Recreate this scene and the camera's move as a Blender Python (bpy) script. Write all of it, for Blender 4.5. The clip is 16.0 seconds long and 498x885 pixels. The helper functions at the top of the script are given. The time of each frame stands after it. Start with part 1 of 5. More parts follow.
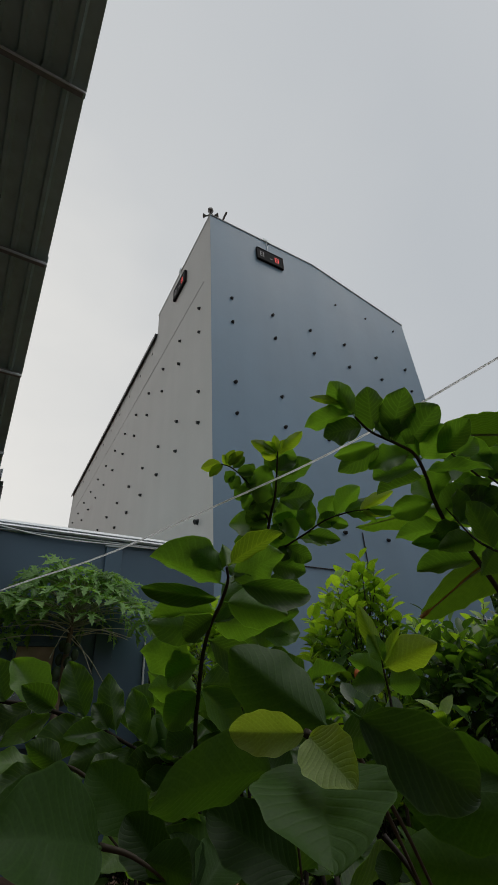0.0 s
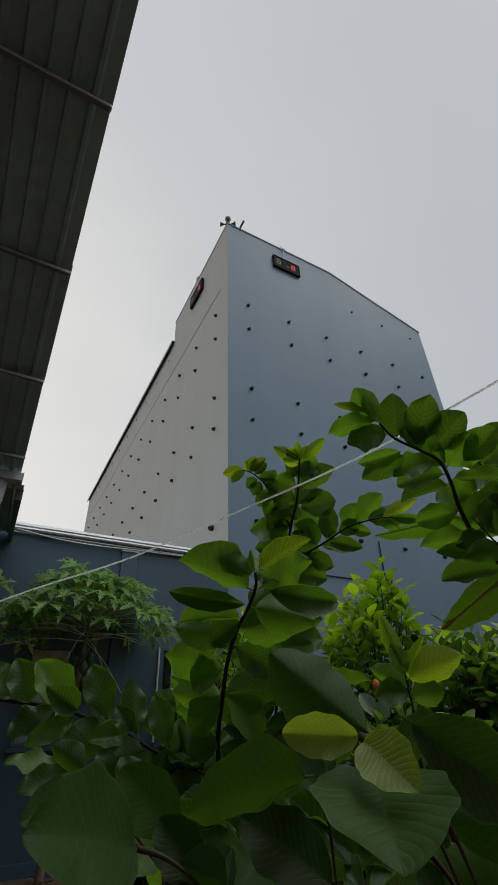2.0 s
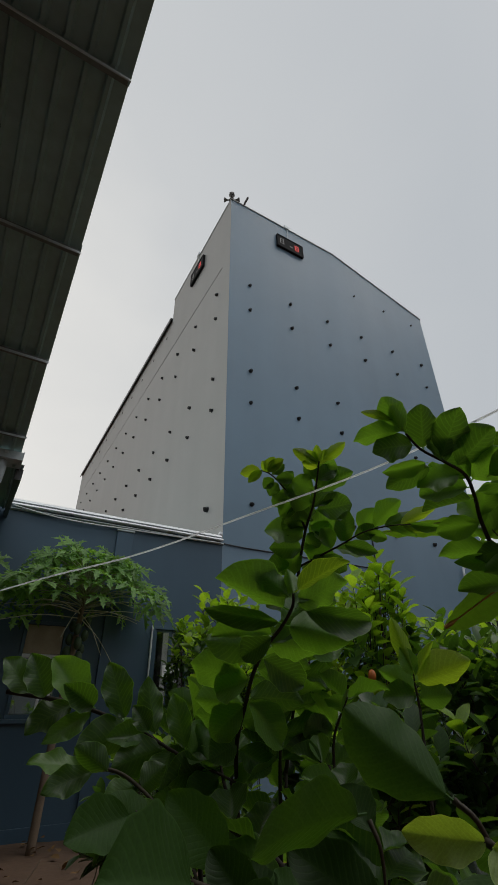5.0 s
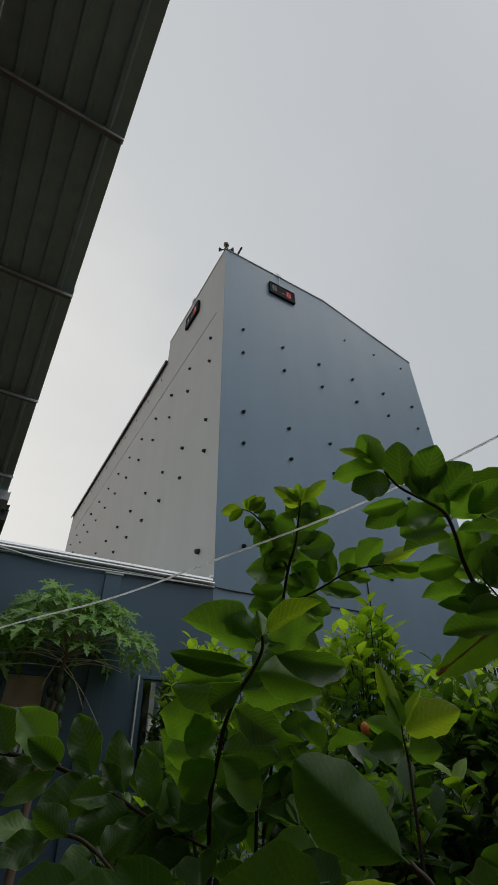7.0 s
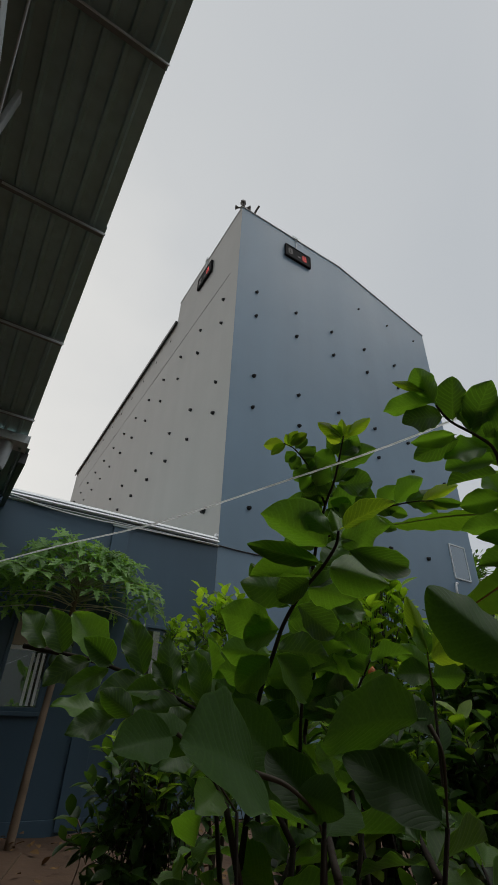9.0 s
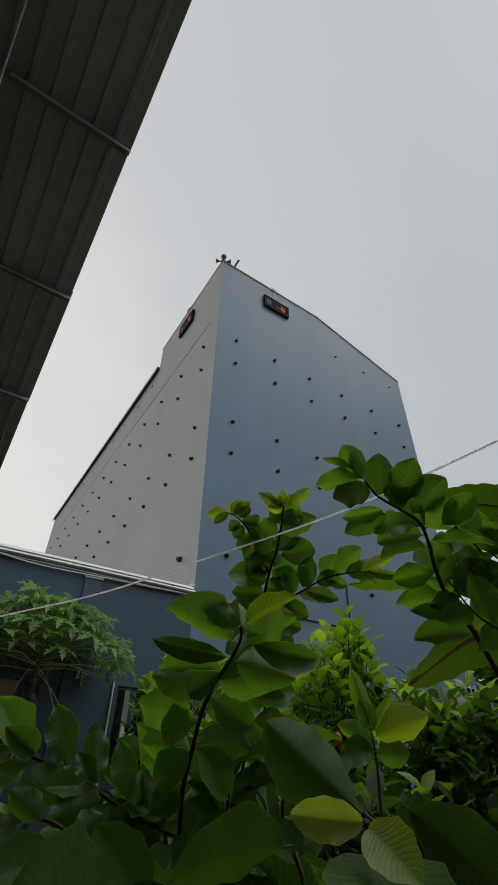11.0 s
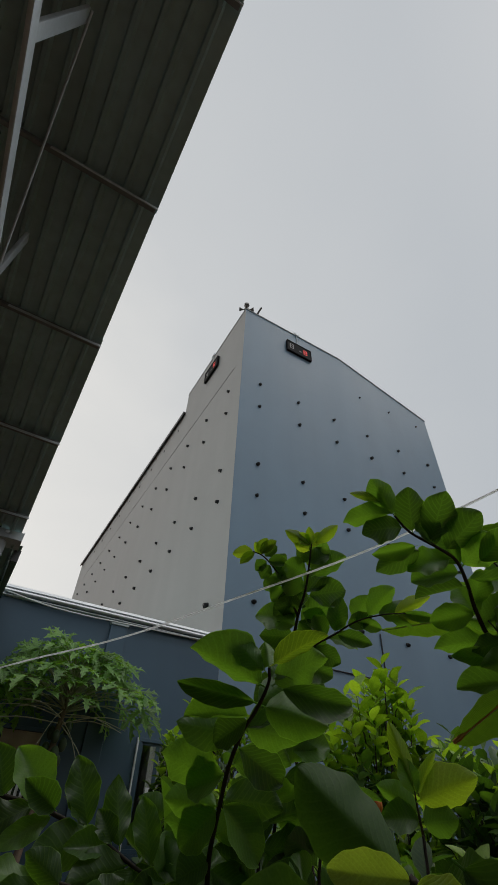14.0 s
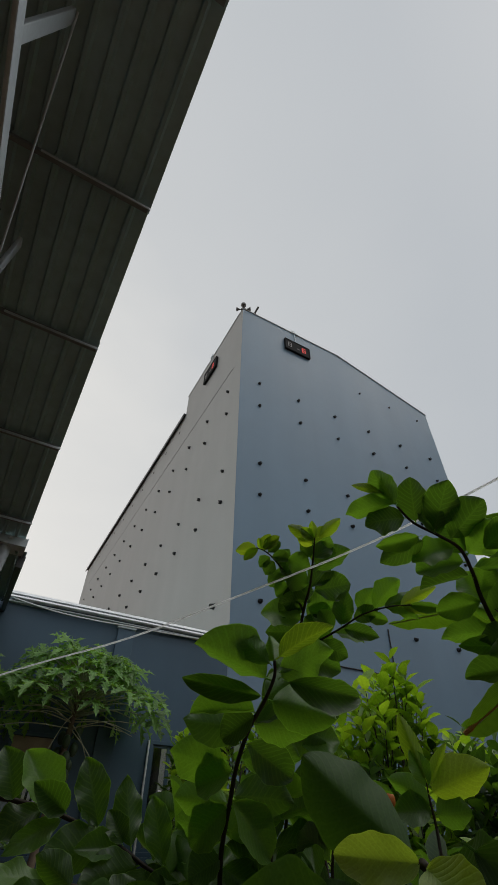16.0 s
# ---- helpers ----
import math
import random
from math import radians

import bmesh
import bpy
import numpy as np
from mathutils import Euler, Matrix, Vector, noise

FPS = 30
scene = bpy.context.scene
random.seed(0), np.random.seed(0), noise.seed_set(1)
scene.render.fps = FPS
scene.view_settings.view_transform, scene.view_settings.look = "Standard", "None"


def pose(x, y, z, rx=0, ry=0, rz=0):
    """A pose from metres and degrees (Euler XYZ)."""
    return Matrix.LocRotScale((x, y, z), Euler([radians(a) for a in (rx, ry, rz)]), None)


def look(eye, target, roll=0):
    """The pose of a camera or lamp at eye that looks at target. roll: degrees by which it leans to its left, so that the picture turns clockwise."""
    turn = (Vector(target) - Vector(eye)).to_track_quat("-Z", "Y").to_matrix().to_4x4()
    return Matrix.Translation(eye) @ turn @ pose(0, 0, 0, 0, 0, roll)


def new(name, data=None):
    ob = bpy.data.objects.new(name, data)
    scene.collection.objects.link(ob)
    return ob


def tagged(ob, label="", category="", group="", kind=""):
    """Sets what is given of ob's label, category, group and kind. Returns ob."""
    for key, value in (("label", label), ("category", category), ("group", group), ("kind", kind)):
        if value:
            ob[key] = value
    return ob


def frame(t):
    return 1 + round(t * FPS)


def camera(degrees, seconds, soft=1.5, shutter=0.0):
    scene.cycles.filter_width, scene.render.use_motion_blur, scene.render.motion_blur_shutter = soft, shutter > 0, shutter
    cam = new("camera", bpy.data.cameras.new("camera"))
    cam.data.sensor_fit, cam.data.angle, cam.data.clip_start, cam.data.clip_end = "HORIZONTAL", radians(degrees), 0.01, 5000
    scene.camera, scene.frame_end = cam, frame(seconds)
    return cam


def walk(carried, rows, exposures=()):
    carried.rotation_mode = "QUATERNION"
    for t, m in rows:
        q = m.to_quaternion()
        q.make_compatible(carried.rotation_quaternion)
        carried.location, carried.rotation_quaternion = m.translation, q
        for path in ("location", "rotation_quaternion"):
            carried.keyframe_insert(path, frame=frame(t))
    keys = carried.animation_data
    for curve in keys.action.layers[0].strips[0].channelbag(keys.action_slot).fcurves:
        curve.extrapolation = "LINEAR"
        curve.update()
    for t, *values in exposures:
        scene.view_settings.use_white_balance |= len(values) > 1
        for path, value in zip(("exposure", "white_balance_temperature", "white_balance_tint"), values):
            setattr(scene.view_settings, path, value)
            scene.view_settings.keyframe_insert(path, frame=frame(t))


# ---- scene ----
cam = camera(58.08, 16.0, soft=0.8)
PATH = [
    (0, (-3.501, -7.189, 1.262), (-2.616, -5.744, 2.324), -3.5),
    (0.5, (-3.503, -7.192, 1.264), (-2.631, -5.747, 2.337), -3.4),
    (1, (-3.503, -7.191, 1.26), (-2.649, -5.743, 2.343), -3.0),
    (1.5, (-3.519, -7.187, 1.258), (-2.685, -5.731, 2.347), -2.3),
    (2, (-3.524, -7.18, 1.259), (-2.702, -5.718, 2.349), -1.9),
    (2.5, (-3.522, -7.178, 1.259), (-2.703, -5.712, 2.345), -1.7),
    (3, (-3.519, -7.174, 1.259), (-2.692, -5.698, 2.325), -1.7),
    (3.5, (-3.517, -7.175, 1.258), (-2.675, -5.666, 2.266), -1.5),
    (4, (-3.544, -7.184, 1.313), (-2.693, -5.649, 2.272), -1.1),
    (4.2, (-3.587, -7.16, 1.325), (-2.734, -5.624, 2.281), -0.9),
    (6.3, (-3.61, -7.16, 1.318), (-2.74, -5.771, 2.464), -0.3),
    (6.5, (-3.583, -7.17, 1.321), (-2.737, -5.771, 2.473), -0.3),
    (7, (-3.564, -7.174, 1.318), (-2.723, -5.784, 2.483), -0.7),
    (7.5, (-3.552, -7.168, 1.315), (-2.716, -5.761, 2.464), -0.5),
    (8, (-3.548, -7.157, 1.299), (-2.704, -5.716, 2.401), 0.7),
    (8.5, (-3.631, -7.107, 1.216), (-2.763, -5.642, 2.266), 1.6),
    (9, (-3.655, -7.068, 1.211), (-2.782, -5.608, 2.261), 2.3),
    (9.5, (-3.618, -7.13, 1.253), (-2.748, -5.693, 2.338), 2.1),
    (10, (-3.59, -7.186, 1.271), (-2.719, -5.793, 2.412), 1.6),
    (10.2, (-3.588, -7.211, 1.276), (-2.712, -5.834, 2.432), 1.2),
    (12.5, (-3.571, -7.172, 1.271), (-2.741, -5.883, 2.555), 1.7),
    (13, (-3.578, -7.185, 1.268), (-2.799, -5.897, 2.586), 2.3),
    (13.5, (-3.571, -7.19, 1.264), (-2.837, -5.899, 2.603), 2.7),
    (14, (-3.57, -7.186, 1.264), (-2.862, -5.891, 2.614), 2.8),
    (14.5, (-3.572, -7.189, 1.263), (-2.883, -5.899, 2.627), 2.7),
    (15, (-3.573, -7.201, 1.264), (-2.891, -5.916, 2.635), 2.1),
    (15.5, (-3.564, -7.192, 1.26), (-2.876, -5.903, 2.626), 1.6),
    (16, (-3.558, -7.177, 1.259), (-2.856, -5.879, 2.609), 1.1),
]
walk(cam, [(t, look(eye, target, roll)) for t, eye, target, roll in PATH])

# ---- world, sun, exposure ----
SUN_ELEV, SUN_ROT = 64.0, 118.0
world = bpy.data.worlds.new("overcast_sky")
scene.world = world
world.use_nodes = True
wn, wl = world.node_tree.nodes, world.node_tree.links
wn.clear()
w_out = wn.new("ShaderNodeOutputWorld")
w_sky = wn.new("ShaderNodeTexSky")
w_sky.sky_type, w_sky.sun_disc = "NISHITA", False
w_sky.sun_elevation, w_sky.sun_rotation = radians(SUN_ELEV), radians(SUN_ROT)
w_sky.dust_density, w_sky.air_density = 3.0, 1.0
w_skybg = wn.new("ShaderNodeBackground")
w_skybg.inputs["Strength"].default_value = 0.06
wl.new(w_sky.outputs["Color"], w_skybg.inputs["Color"])
# cloud layer: soft noise over a gradient that is brighter towards the low north-west
w_co = wn.new("ShaderNodeTexCoord")
w_dot = wn.new("ShaderNodeVectorMath")
w_dot.operation = "DOT_PRODUCT"
w_dot.inputs[1].default_value = Vector((-0.45, 0.85, 0.28)).normalized()
wl.new(w_co.outputs["Generated"], w_dot.inputs[0])
w_map = wn.new("ShaderNodeMapping")
w_map.inputs["Scale"].default_value = (1.0, 1.0, 2.2)
wl.new(w_co.outputs["Generated"], w_map.inputs["Vector"])
w_noise = wn.new("ShaderNodeTexNoise")
w_noise.inputs["Scale"].default_value = 2.6
w_noise.inputs["Detail"].default_value = 4.0
wl.new(w_map.outputs["Vector"], w_noise.inputs["Vector"])
w_mix = wn.new("ShaderNodeMath")
w_mix.operation = "MULTIPLY_ADD"
w_mix.inputs[1].default_value = 0.22
wl.new(w_noise.outputs["Fac"], w_mix.inputs[0])
wl.new(w_dot.outputs["Value"], w_mix.inputs[2])
w_ramp = wn.new("ShaderNodeValToRGB")
w_ramp.color_ramp.elements[0].position = 0.25
w_ramp.color_ramp.elements[0].color = (0.50, 0.53, 0.56, 1)
w_ramp.color_ramp.elements[1].position = 1.08
w_ramp.color_ramp.elements[1].color = (0.80, 0.79, 0.76, 1)
e_mid = w_ramp.color_ramp.elements.new(0.75)
e_mid.color = (0.605, 0.622, 0.633, 1)
wl.new(w_mix.outputs[0], w_ramp.inputs["Fac"])
w_cloud = wn.new("ShaderNodeBackground")
w_cloud.inputs["Strength"].default_value = 1.0
wl.new(w_ramp.outputs["Color"], w_cloud.inputs["Color"])
w_add = wn.new("ShaderNodeMixShader")
w_add.inputs[0].default_value = 0.96
wl.new(w_skybg.outputs[0], w_add.inputs[1])
wl.new(w_cloud.outputs[0], w_add.inputs[2])
wl.new(w_add.outputs[0], w_out.inputs["Surface"])

sun = new("sun", bpy.data.lights.new("sun", "SUN"))
sun.data.energy, sun.data.angle, sun.data.color = 0.75, radians(45), (1.0, 0.97, 0.92)
az, el = radians(SUN_ROT), radians(SUN_ELEV)
sun.matrix_world = look((math.sin(az) * math.cos(el) * 50, math.cos(az) * math.cos(el) * 50, math.sin(el) * 50), (0, 0, 0))
scene.view_settings.exposure = 0.0


# ---- materials ----
def material(name):
    m = bpy.data.materials.new(name)
    m.use_nodes = True
    return m, m.node_tree.nodes, m.node_tree.links, m.node_tree.nodes["Principled BSDF"]


def tex_noise(n, l, scale, detail=5.0, coords="Object", stretch=None):
    co = n.new("ShaderNodeTexCoord")
    t = n.new("ShaderNodeTexNoise")
    t.inputs["Scale"].default_value, t.inputs["Detail"].default_value = scale, detail
    if stretch:
        mp = n.new("ShaderNodeMapping")
        mp.inputs["Scale"].default_value = stretch
        l.new(co.outputs[coords], mp.inputs["Vector"])
        l.new(mp.outputs["Vector"], t.inputs["Vector"])
    else:
        l.new(co.outputs[coords], t.inputs["Vector"])
    return t


def ramp(n, l, src, stops):
    r = n.new("ShaderNodeValToRGB")
    els = r.color_ramp.elements
    els[0].position, els[0].color = stops[0][0], (*stops[0][1], 1)
    els[1].position, els[1].color = stops[-1][0], (*stops[-1][1], 1)
    for p, c in stops[1:-1]:
        els.new(p).color = (*c, 1)
    l.new(src, r.inputs["Fac"])
    return r


def multiply(n, l, a, b, fac=1.0):
    m = n.new("ShaderNodeMix")
    m.data_type, m.blend_type = "RGBA", "MULTIPLY"
    m.inputs[0].default_value = fac
    l.new(a, m.inputs[6])
    l.new(b, m.inputs[7])
    return m.outputs[2]


def bump(n, l, bsdf, src, strength, distance):
    b = n.new("ShaderNodeBump")
    b.inputs["Strength"].default_value, b.inputs["Distance"].default_value = strength, distance
    l.new(src, b.inputs["Height"])
    l.new(b.outputs["Normal"], bsdf.inputs["Normal"])


def simple(name, color, rough=0.6, metal=0.0, spread=0.15, scale=8.0, bumps=0.0, spec=0.5, stretch=None):
    """A worn surface: its colour varied at two scales, with fine relief."""
    m, n, l, b = material(name)
    big, small = tex_noise(n, l, scale * 0.25, 3.0, stretch=stretch), tex_noise(n, l, scale * 6, 6.0, stretch=stretch)
    lo, hi = [c * (1 - spread) for c in color], [min(1, c * (1 + spread)) for c in color]
    r = ramp(n, l, big.outputs["Fac"], [(0.3, lo), (0.7, hi)])
    r2 = ramp(n, l, small.outputs["Fac"], [(0.3, (1 - spread * 0.6,) * 3), (0.7, (1, 1, 1))])
    l.new(multiply(n, l, r.outputs["Color"], r2.outputs["Color"]), b.inputs["Base Color"])
    rr = ramp(n, l, small.outputs["Fac"], [(0.25, (max(0.02, rough - 0.1),) * 3), (0.75, (min(1, rough + 0.1),) * 3)])
    l.new(rr.outputs["Color"], b.inputs["Roughness"])
    b.inputs["Metallic"].default_value, b.inputs["Specular IOR Level"].default_value = metal, spec
    if bumps:
        bump(n, l, b, small.outputs["Fac"], 0.6, bumps)
    return m


def painted_render(name, color, rough, streak=0.12, spec=0.5):
    """Painted cement render: broad blotches, rain streaks, trowel waves and fine grain."""
    m, n, l, b = material(name)
    blot = tex_noise(n, l, 0.35, 4.0)
    rain = tex_noise(n, l, 1.0, 5.0, stretch=(1.6, 1.6, 0.1))
    grain = tex_noise(n, l, 60.0, 4.0)
    r = ramp(n, l, blot.outputs["Fac"], [(0.3, [c * 0.9 for c in color]), (0.7, [min(1, c * 1.07) for c in color])])
    r2 = ramp(n, l, rain.outputs["Fac"], [(0.3, (1 - streak,) * 3), (0.62, (1, 1, 1))])
    l.new(multiply(n, l, r.outputs["Color"], r2.outputs["Color"]), b.inputs["Base Color"])
    rr = ramp(n, l, blot.outputs["Fac"], [(0.3, (rough - 0.06,) * 3), (0.7, (rough + 0.08,) * 3)])
    l.new(rr.outputs["Color"], b.inputs["Roughness"])
    b.inputs["Specular IOR Level"].default_value = spec
    wave = tex_noise(n, l, 1.3, 3.0)
    add = n.new("ShaderNodeMath")
    add.operation = "MULTIPLY_ADD"
    add.inputs[1].default_value = 0.05
    l.new(grain.outputs["Fac"], add.inputs[0])
    l.new(wave.outputs["Fac"], add.inputs[2])
    bump(n, l, b, add.outputs[0], 0.35, 0.02)
    return m


def leaf_material(name, top, young, rough=0.42, through_fac=0.3, veins=11.0, vein_depth=0.0016, lift_by=0.08, spec=0.5, rim_by=0.5):
    """Leaf blade with midrib and side veins, and light coming through it. The colour varies from leaf to leaf."""
    m, n, l, b = material(name)
    uv = n.new("ShaderNodeTexCoord")
    sep = n.new("ShaderNodeSeparateXYZ")
    l.new(uv.outputs["UV"], sep.inputs[0])
    off = n.new("ShaderNodeMath")
    off.operation = "SUBTRACT"
    off.inputs[1].default_value = 0.5
    l.new(sep.outputs["X"], off.inputs[0])
    side = n.new("ShaderNodeMath")
    side.operation = "ABSOLUTE"
    l.new(off.outputs[0], side.inputs[0])
    slant = n.new("ShaderNodeMath")
    slant.operation = "MULTIPLY_ADD"
    slant.inputs[1].default_value = -0.55
    l.new(side.outputs[0], slant.inputs[0])
    l.new(sep.outputs["Y"], slant.inputs[2])
    wob = tex_noise(n, l, 5.0, 2.0, "UV")
    bend = n.new("ShaderNodeMath")
    bend.operation = "MULTIPLY_ADD"
    bend.inputs[1].default_value = 0.03
    l.new(wob.outputs["Fac"], bend.inputs[0])
    l.new(slant.outputs[0], bend.inputs[2])
    freq = n.new("ShaderNodeMath")
    freq.operation = "MULTIPLY"
    freq.inputs[1].default_value = veins * 6.2832
    l.new(bend.outputs[0], freq.inputs[0])
    wave = n.new("ShaderNodeMath")
    wave.operation = "COSINE"
    l.new(freq.outputs[0], wave.inputs[0])
    sharp = ramp(n, l, wave.outputs[0], [(0.55, (0, 0, 0)), (1.0, (1, 1, 1))])
    rib = ramp(n, l, side.outputs[0], [(0.0, (1, 1, 1)), (0.035, (0, 0, 0))])
    both = n.new("ShaderNodeMath")
    both.operation = "MAXIMUM"
    l.new(sharp.outputs["Color"], both.inputs[0])
    l.new(rib.outputs["Color"], both.inputs[1])
    info = n.new("ShaderNodeObjectInfo")
    geo = n.new("ShaderNodeNewGeometry")
    rnd = n.new("ShaderNodeMath")
    rnd.operation = "ADD"
    l.new(info.outputs["Random"], rnd.inputs[0])
    l.new(geo.outputs["Random Per Island"], rnd.inputs[1])
    fr = n.new("ShaderNodeMath")
    fr.operation = "FRACT"
    l.new(rnd.outputs[0], fr.inputs[0])
    dark = [c * 0.52 for c in top]
    var = ramp(n, l, fr.outputs[0], [(0.0, dark), (0.55, top), (1.0, young)])
    spots = tex_noise(n, l, 45.0, 4.0)
    sp = ramp(n, l, spots.outputs["Fac"], [(0.3, (0.82, 0.84, 0.8)), (0.6, (1, 1, 1))])
    col = multiply(n, l, var.outputs["Color"], sp.outputs["Color"])
    lift = n.new("ShaderNodeMix")
    lift.data_type, lift.blend_type = "RGBA", "MIX"
    fac = n.new("ShaderNodeMath")
    fac.operation = "MULTIPLY"
    fac.inputs[1].default_value = lift_by
    l.new(both.outputs[0], fac.inputs[0])
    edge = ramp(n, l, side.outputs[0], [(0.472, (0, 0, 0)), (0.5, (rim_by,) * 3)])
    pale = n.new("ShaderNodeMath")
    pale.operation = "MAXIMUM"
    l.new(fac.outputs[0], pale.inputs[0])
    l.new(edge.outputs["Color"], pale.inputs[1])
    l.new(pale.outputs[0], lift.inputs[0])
    l.new(col, lift.inputs[6])
    lift.inputs[7].default_value = (*[min(1, c * 1.6 + 0.02) for c in young], 1)
    l.new(lift.outputs[2], b.inputs["Base Color"])
    b.inputs["Roughness"].default_value = rough
    b.inputs["Specular IOR Level"].default_value = spec
    # the blade swells softly between the veins, with a fine uneven skin
    skin = n.new("ShaderNodeMath")
    skin.operation = "MULTIPLY_ADD"
    skin.inputs[1].default_value = 0.5
    l.new(spots.outputs["Fac"], skin.inputs[0])
    groove = n.new("ShaderNodeMath")
    groove.operation = "MULTIPLY_ADD"
    groove.inputs[1].default_value = 0.35
    l.new(wave.outputs[0], groove.inputs[0])
    l.new(both.outputs[0], groove.inputs[2])
    l.new(groove.outputs[0], skin.inputs[2])
    bump(n, l, b, skin.outputs[0], 0.5, -vein_depth)
    tr = n.new("ShaderNodeBsdfTranslucent")
    glow = n.new("ShaderNodeMix")
    glow.data_type, glow.blend_type = "RGBA", "MULTIPLY"
    glow.inputs[0].default_value = 1.0
    glow.inputs[7].default_value = (2.15, 2.25, 0.45, 1)
    l.new(lift.outputs[2], glow.inputs[6])
    l.new(glow.outputs[2], tr.inputs["Color"])
    mix = n.new("ShaderNodeMixShader")
    mix.inputs[0].default_value = through_fac
    l.new(b.outputs[0], mix.inputs[1])
    l.new(tr.outputs[0], mix.inputs[2])
    l.new(mix.outputs[0], n["Material Output"].inputs["Surface"])
    return m


M_FACADE = painted_render("slate_blue_paint", (0.168, 0.257, 0.342), 0.42, 0.05, 0.5)
M_SIDE = painted_render("grey_render", (0.41, 0.41, 0.395), 0.55, 0.045)
M_LOWWALL = painted_render("dark_blue_paint", (0.060, 0.110, 0.160), 0.40, 0.08)
M_PLAIN = painted_render("plain_plaster", (0.20, 0.21, 0.20), 0.7)
M_CAP = simple("weathered_cap_sheet", (0.08, 0.08, 0.08), 0.5, 0.3)
M_VENT = simple("black_pvc", (0.008, 0.009, 0.010), 0.6)
# near-black that paints the unlit inside of the grille opening
M_OPENING_SHADE = simple("opening_shade_black", (0.004, 0.004, 0.004), 0.9)
M_SHEET = simple("zinc_roof_sheet", (0.40, 0.56, 0.56), 0.45, 0.1, 0.25, 3.0, 0.0008)
M_STEEL = simple("galvanised_steel", (0.66, 0.72, 0.74), 0.45, 0.1, 0.2, 10.0)
M_PURLIN = simple("dull_purlin_steel", (0.24, 0.26, 0.26), 0.6, 0.0, 0.25)
M_WHITE = simple("white_aluminium", (0.80, 0.82, 0.84), 0.35, 0.1, 0.08)
M_GREYPVC = simple("grey_pvc", (0.42, 0.45, 0.47), 0.35)
M_CABLE = simple("white_cable", (0.82, 0.83, 0.82), 0.5, 0, 0.08)
M_LINE, _n, _l, _b = material("white_nylon_line")
_b.inputs["Base Color"].default_value = (0.85, 0.86, 0.85, 1)
_b.inputs["Roughness"].default_value = 0.45
_t = _n.new("ShaderNodeBsdfTranslucent")
_t.inputs["Color"].default_value = (1.0, 1.0, 1.0, 1)
_m = _n.new("ShaderNodeMixShader")
_m.inputs[0].default_value = 0.92
_l.new(_b.outputs[0], _m.inputs[1])
_l.new(_t.outputs[0], _m.inputs[2])
_l.new(_m.outputs[0], _n["Material Output"].inputs["Surface"])
M_BLACKCABLE = simple("black_cable", (0.015, 0.015, 0.017), 0.5)
M_DISPLAY = simple("black_plastic", (0.008, 0.008, 0.009), 0.75, 0, 0.15, 8.0, 0, 0.2)
M_HORN = simple("brown_grey_horn_plastic", (0.10, 0.09, 0.08), 0.5)
M_SOIL = simple("reddish_soil", (0.15, 0.09, 0.057), 0.95, 0, 0.4, 3.0, 0.012)
M_BARK = simple("guava_bark", (0.038, 0.026, 0.019), 0.8, 0, 0.35, 30.0, 0.001)
M_TWIG = simple("green_brown_twig", (0.06, 0.045, 0.024), 0.7, 0, 0.3, 40.0)
M_CITBARK = simple("citrus_bark", (0.06, 0.05, 0.035), 0.8, 0, 0.3, 30.0, 0.001)
M_PAPBARK = simple("papaya_bark", (0.22, 0.16, 0.11), 0.85, 0, 0.3, 12.0, 0.004)
M_STALK = simple("papaya_stalk", (0.30, 0.33, 0.20), 0.5, 0, 0.2)
M_BARESTALK = simple("bare_papaya_stalk", (0.50, 0.48, 0.36), 0.55, 0, 0.2)
M_FRUIT = simple("green_papaya_skin", (0.05, 0.085, 0.035), 0.5, 0, 0.25)
M_ORANGE = simple("orange_peel", (0.5, 0.13, 0.02), 0.5, 0, 0.15, 20.0, 0.001)
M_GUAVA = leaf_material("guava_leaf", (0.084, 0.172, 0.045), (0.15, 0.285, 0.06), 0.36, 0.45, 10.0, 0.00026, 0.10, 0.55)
# the low front leaves: guava green with the deep shade put into the colour
M_GUAVA_BIG_SHADED = leaf_material("shaded_big_guava_leaf", (0.042, 0.095, 0.023), (0.060, 0.132, 0.028), 0.46, 0.36, 12.0, 0.00022, 0.09, 0.2, 0.35)
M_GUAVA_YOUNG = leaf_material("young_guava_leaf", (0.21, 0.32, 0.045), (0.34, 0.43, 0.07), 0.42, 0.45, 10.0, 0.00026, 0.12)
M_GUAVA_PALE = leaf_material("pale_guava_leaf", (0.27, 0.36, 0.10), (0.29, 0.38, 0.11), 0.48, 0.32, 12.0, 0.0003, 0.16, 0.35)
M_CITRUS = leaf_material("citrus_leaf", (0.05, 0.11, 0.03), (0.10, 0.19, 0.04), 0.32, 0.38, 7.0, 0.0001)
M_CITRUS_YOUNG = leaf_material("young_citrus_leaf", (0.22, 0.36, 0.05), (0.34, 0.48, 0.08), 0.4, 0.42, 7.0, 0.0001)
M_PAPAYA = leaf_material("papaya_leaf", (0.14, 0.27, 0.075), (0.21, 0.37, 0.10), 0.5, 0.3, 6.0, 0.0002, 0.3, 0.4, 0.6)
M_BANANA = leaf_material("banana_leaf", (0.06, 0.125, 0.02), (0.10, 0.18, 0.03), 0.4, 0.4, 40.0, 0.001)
M_DRY = simple("dry_brown_leaf", (0.22, 0.12, 0.04), 0.8, 0, 0.4, 20.0)
M_DRYEDGE = simple("dry_orange_edge", (0.42, 0.20, 0.05), 0.8, 0, 0.4, 30.0)


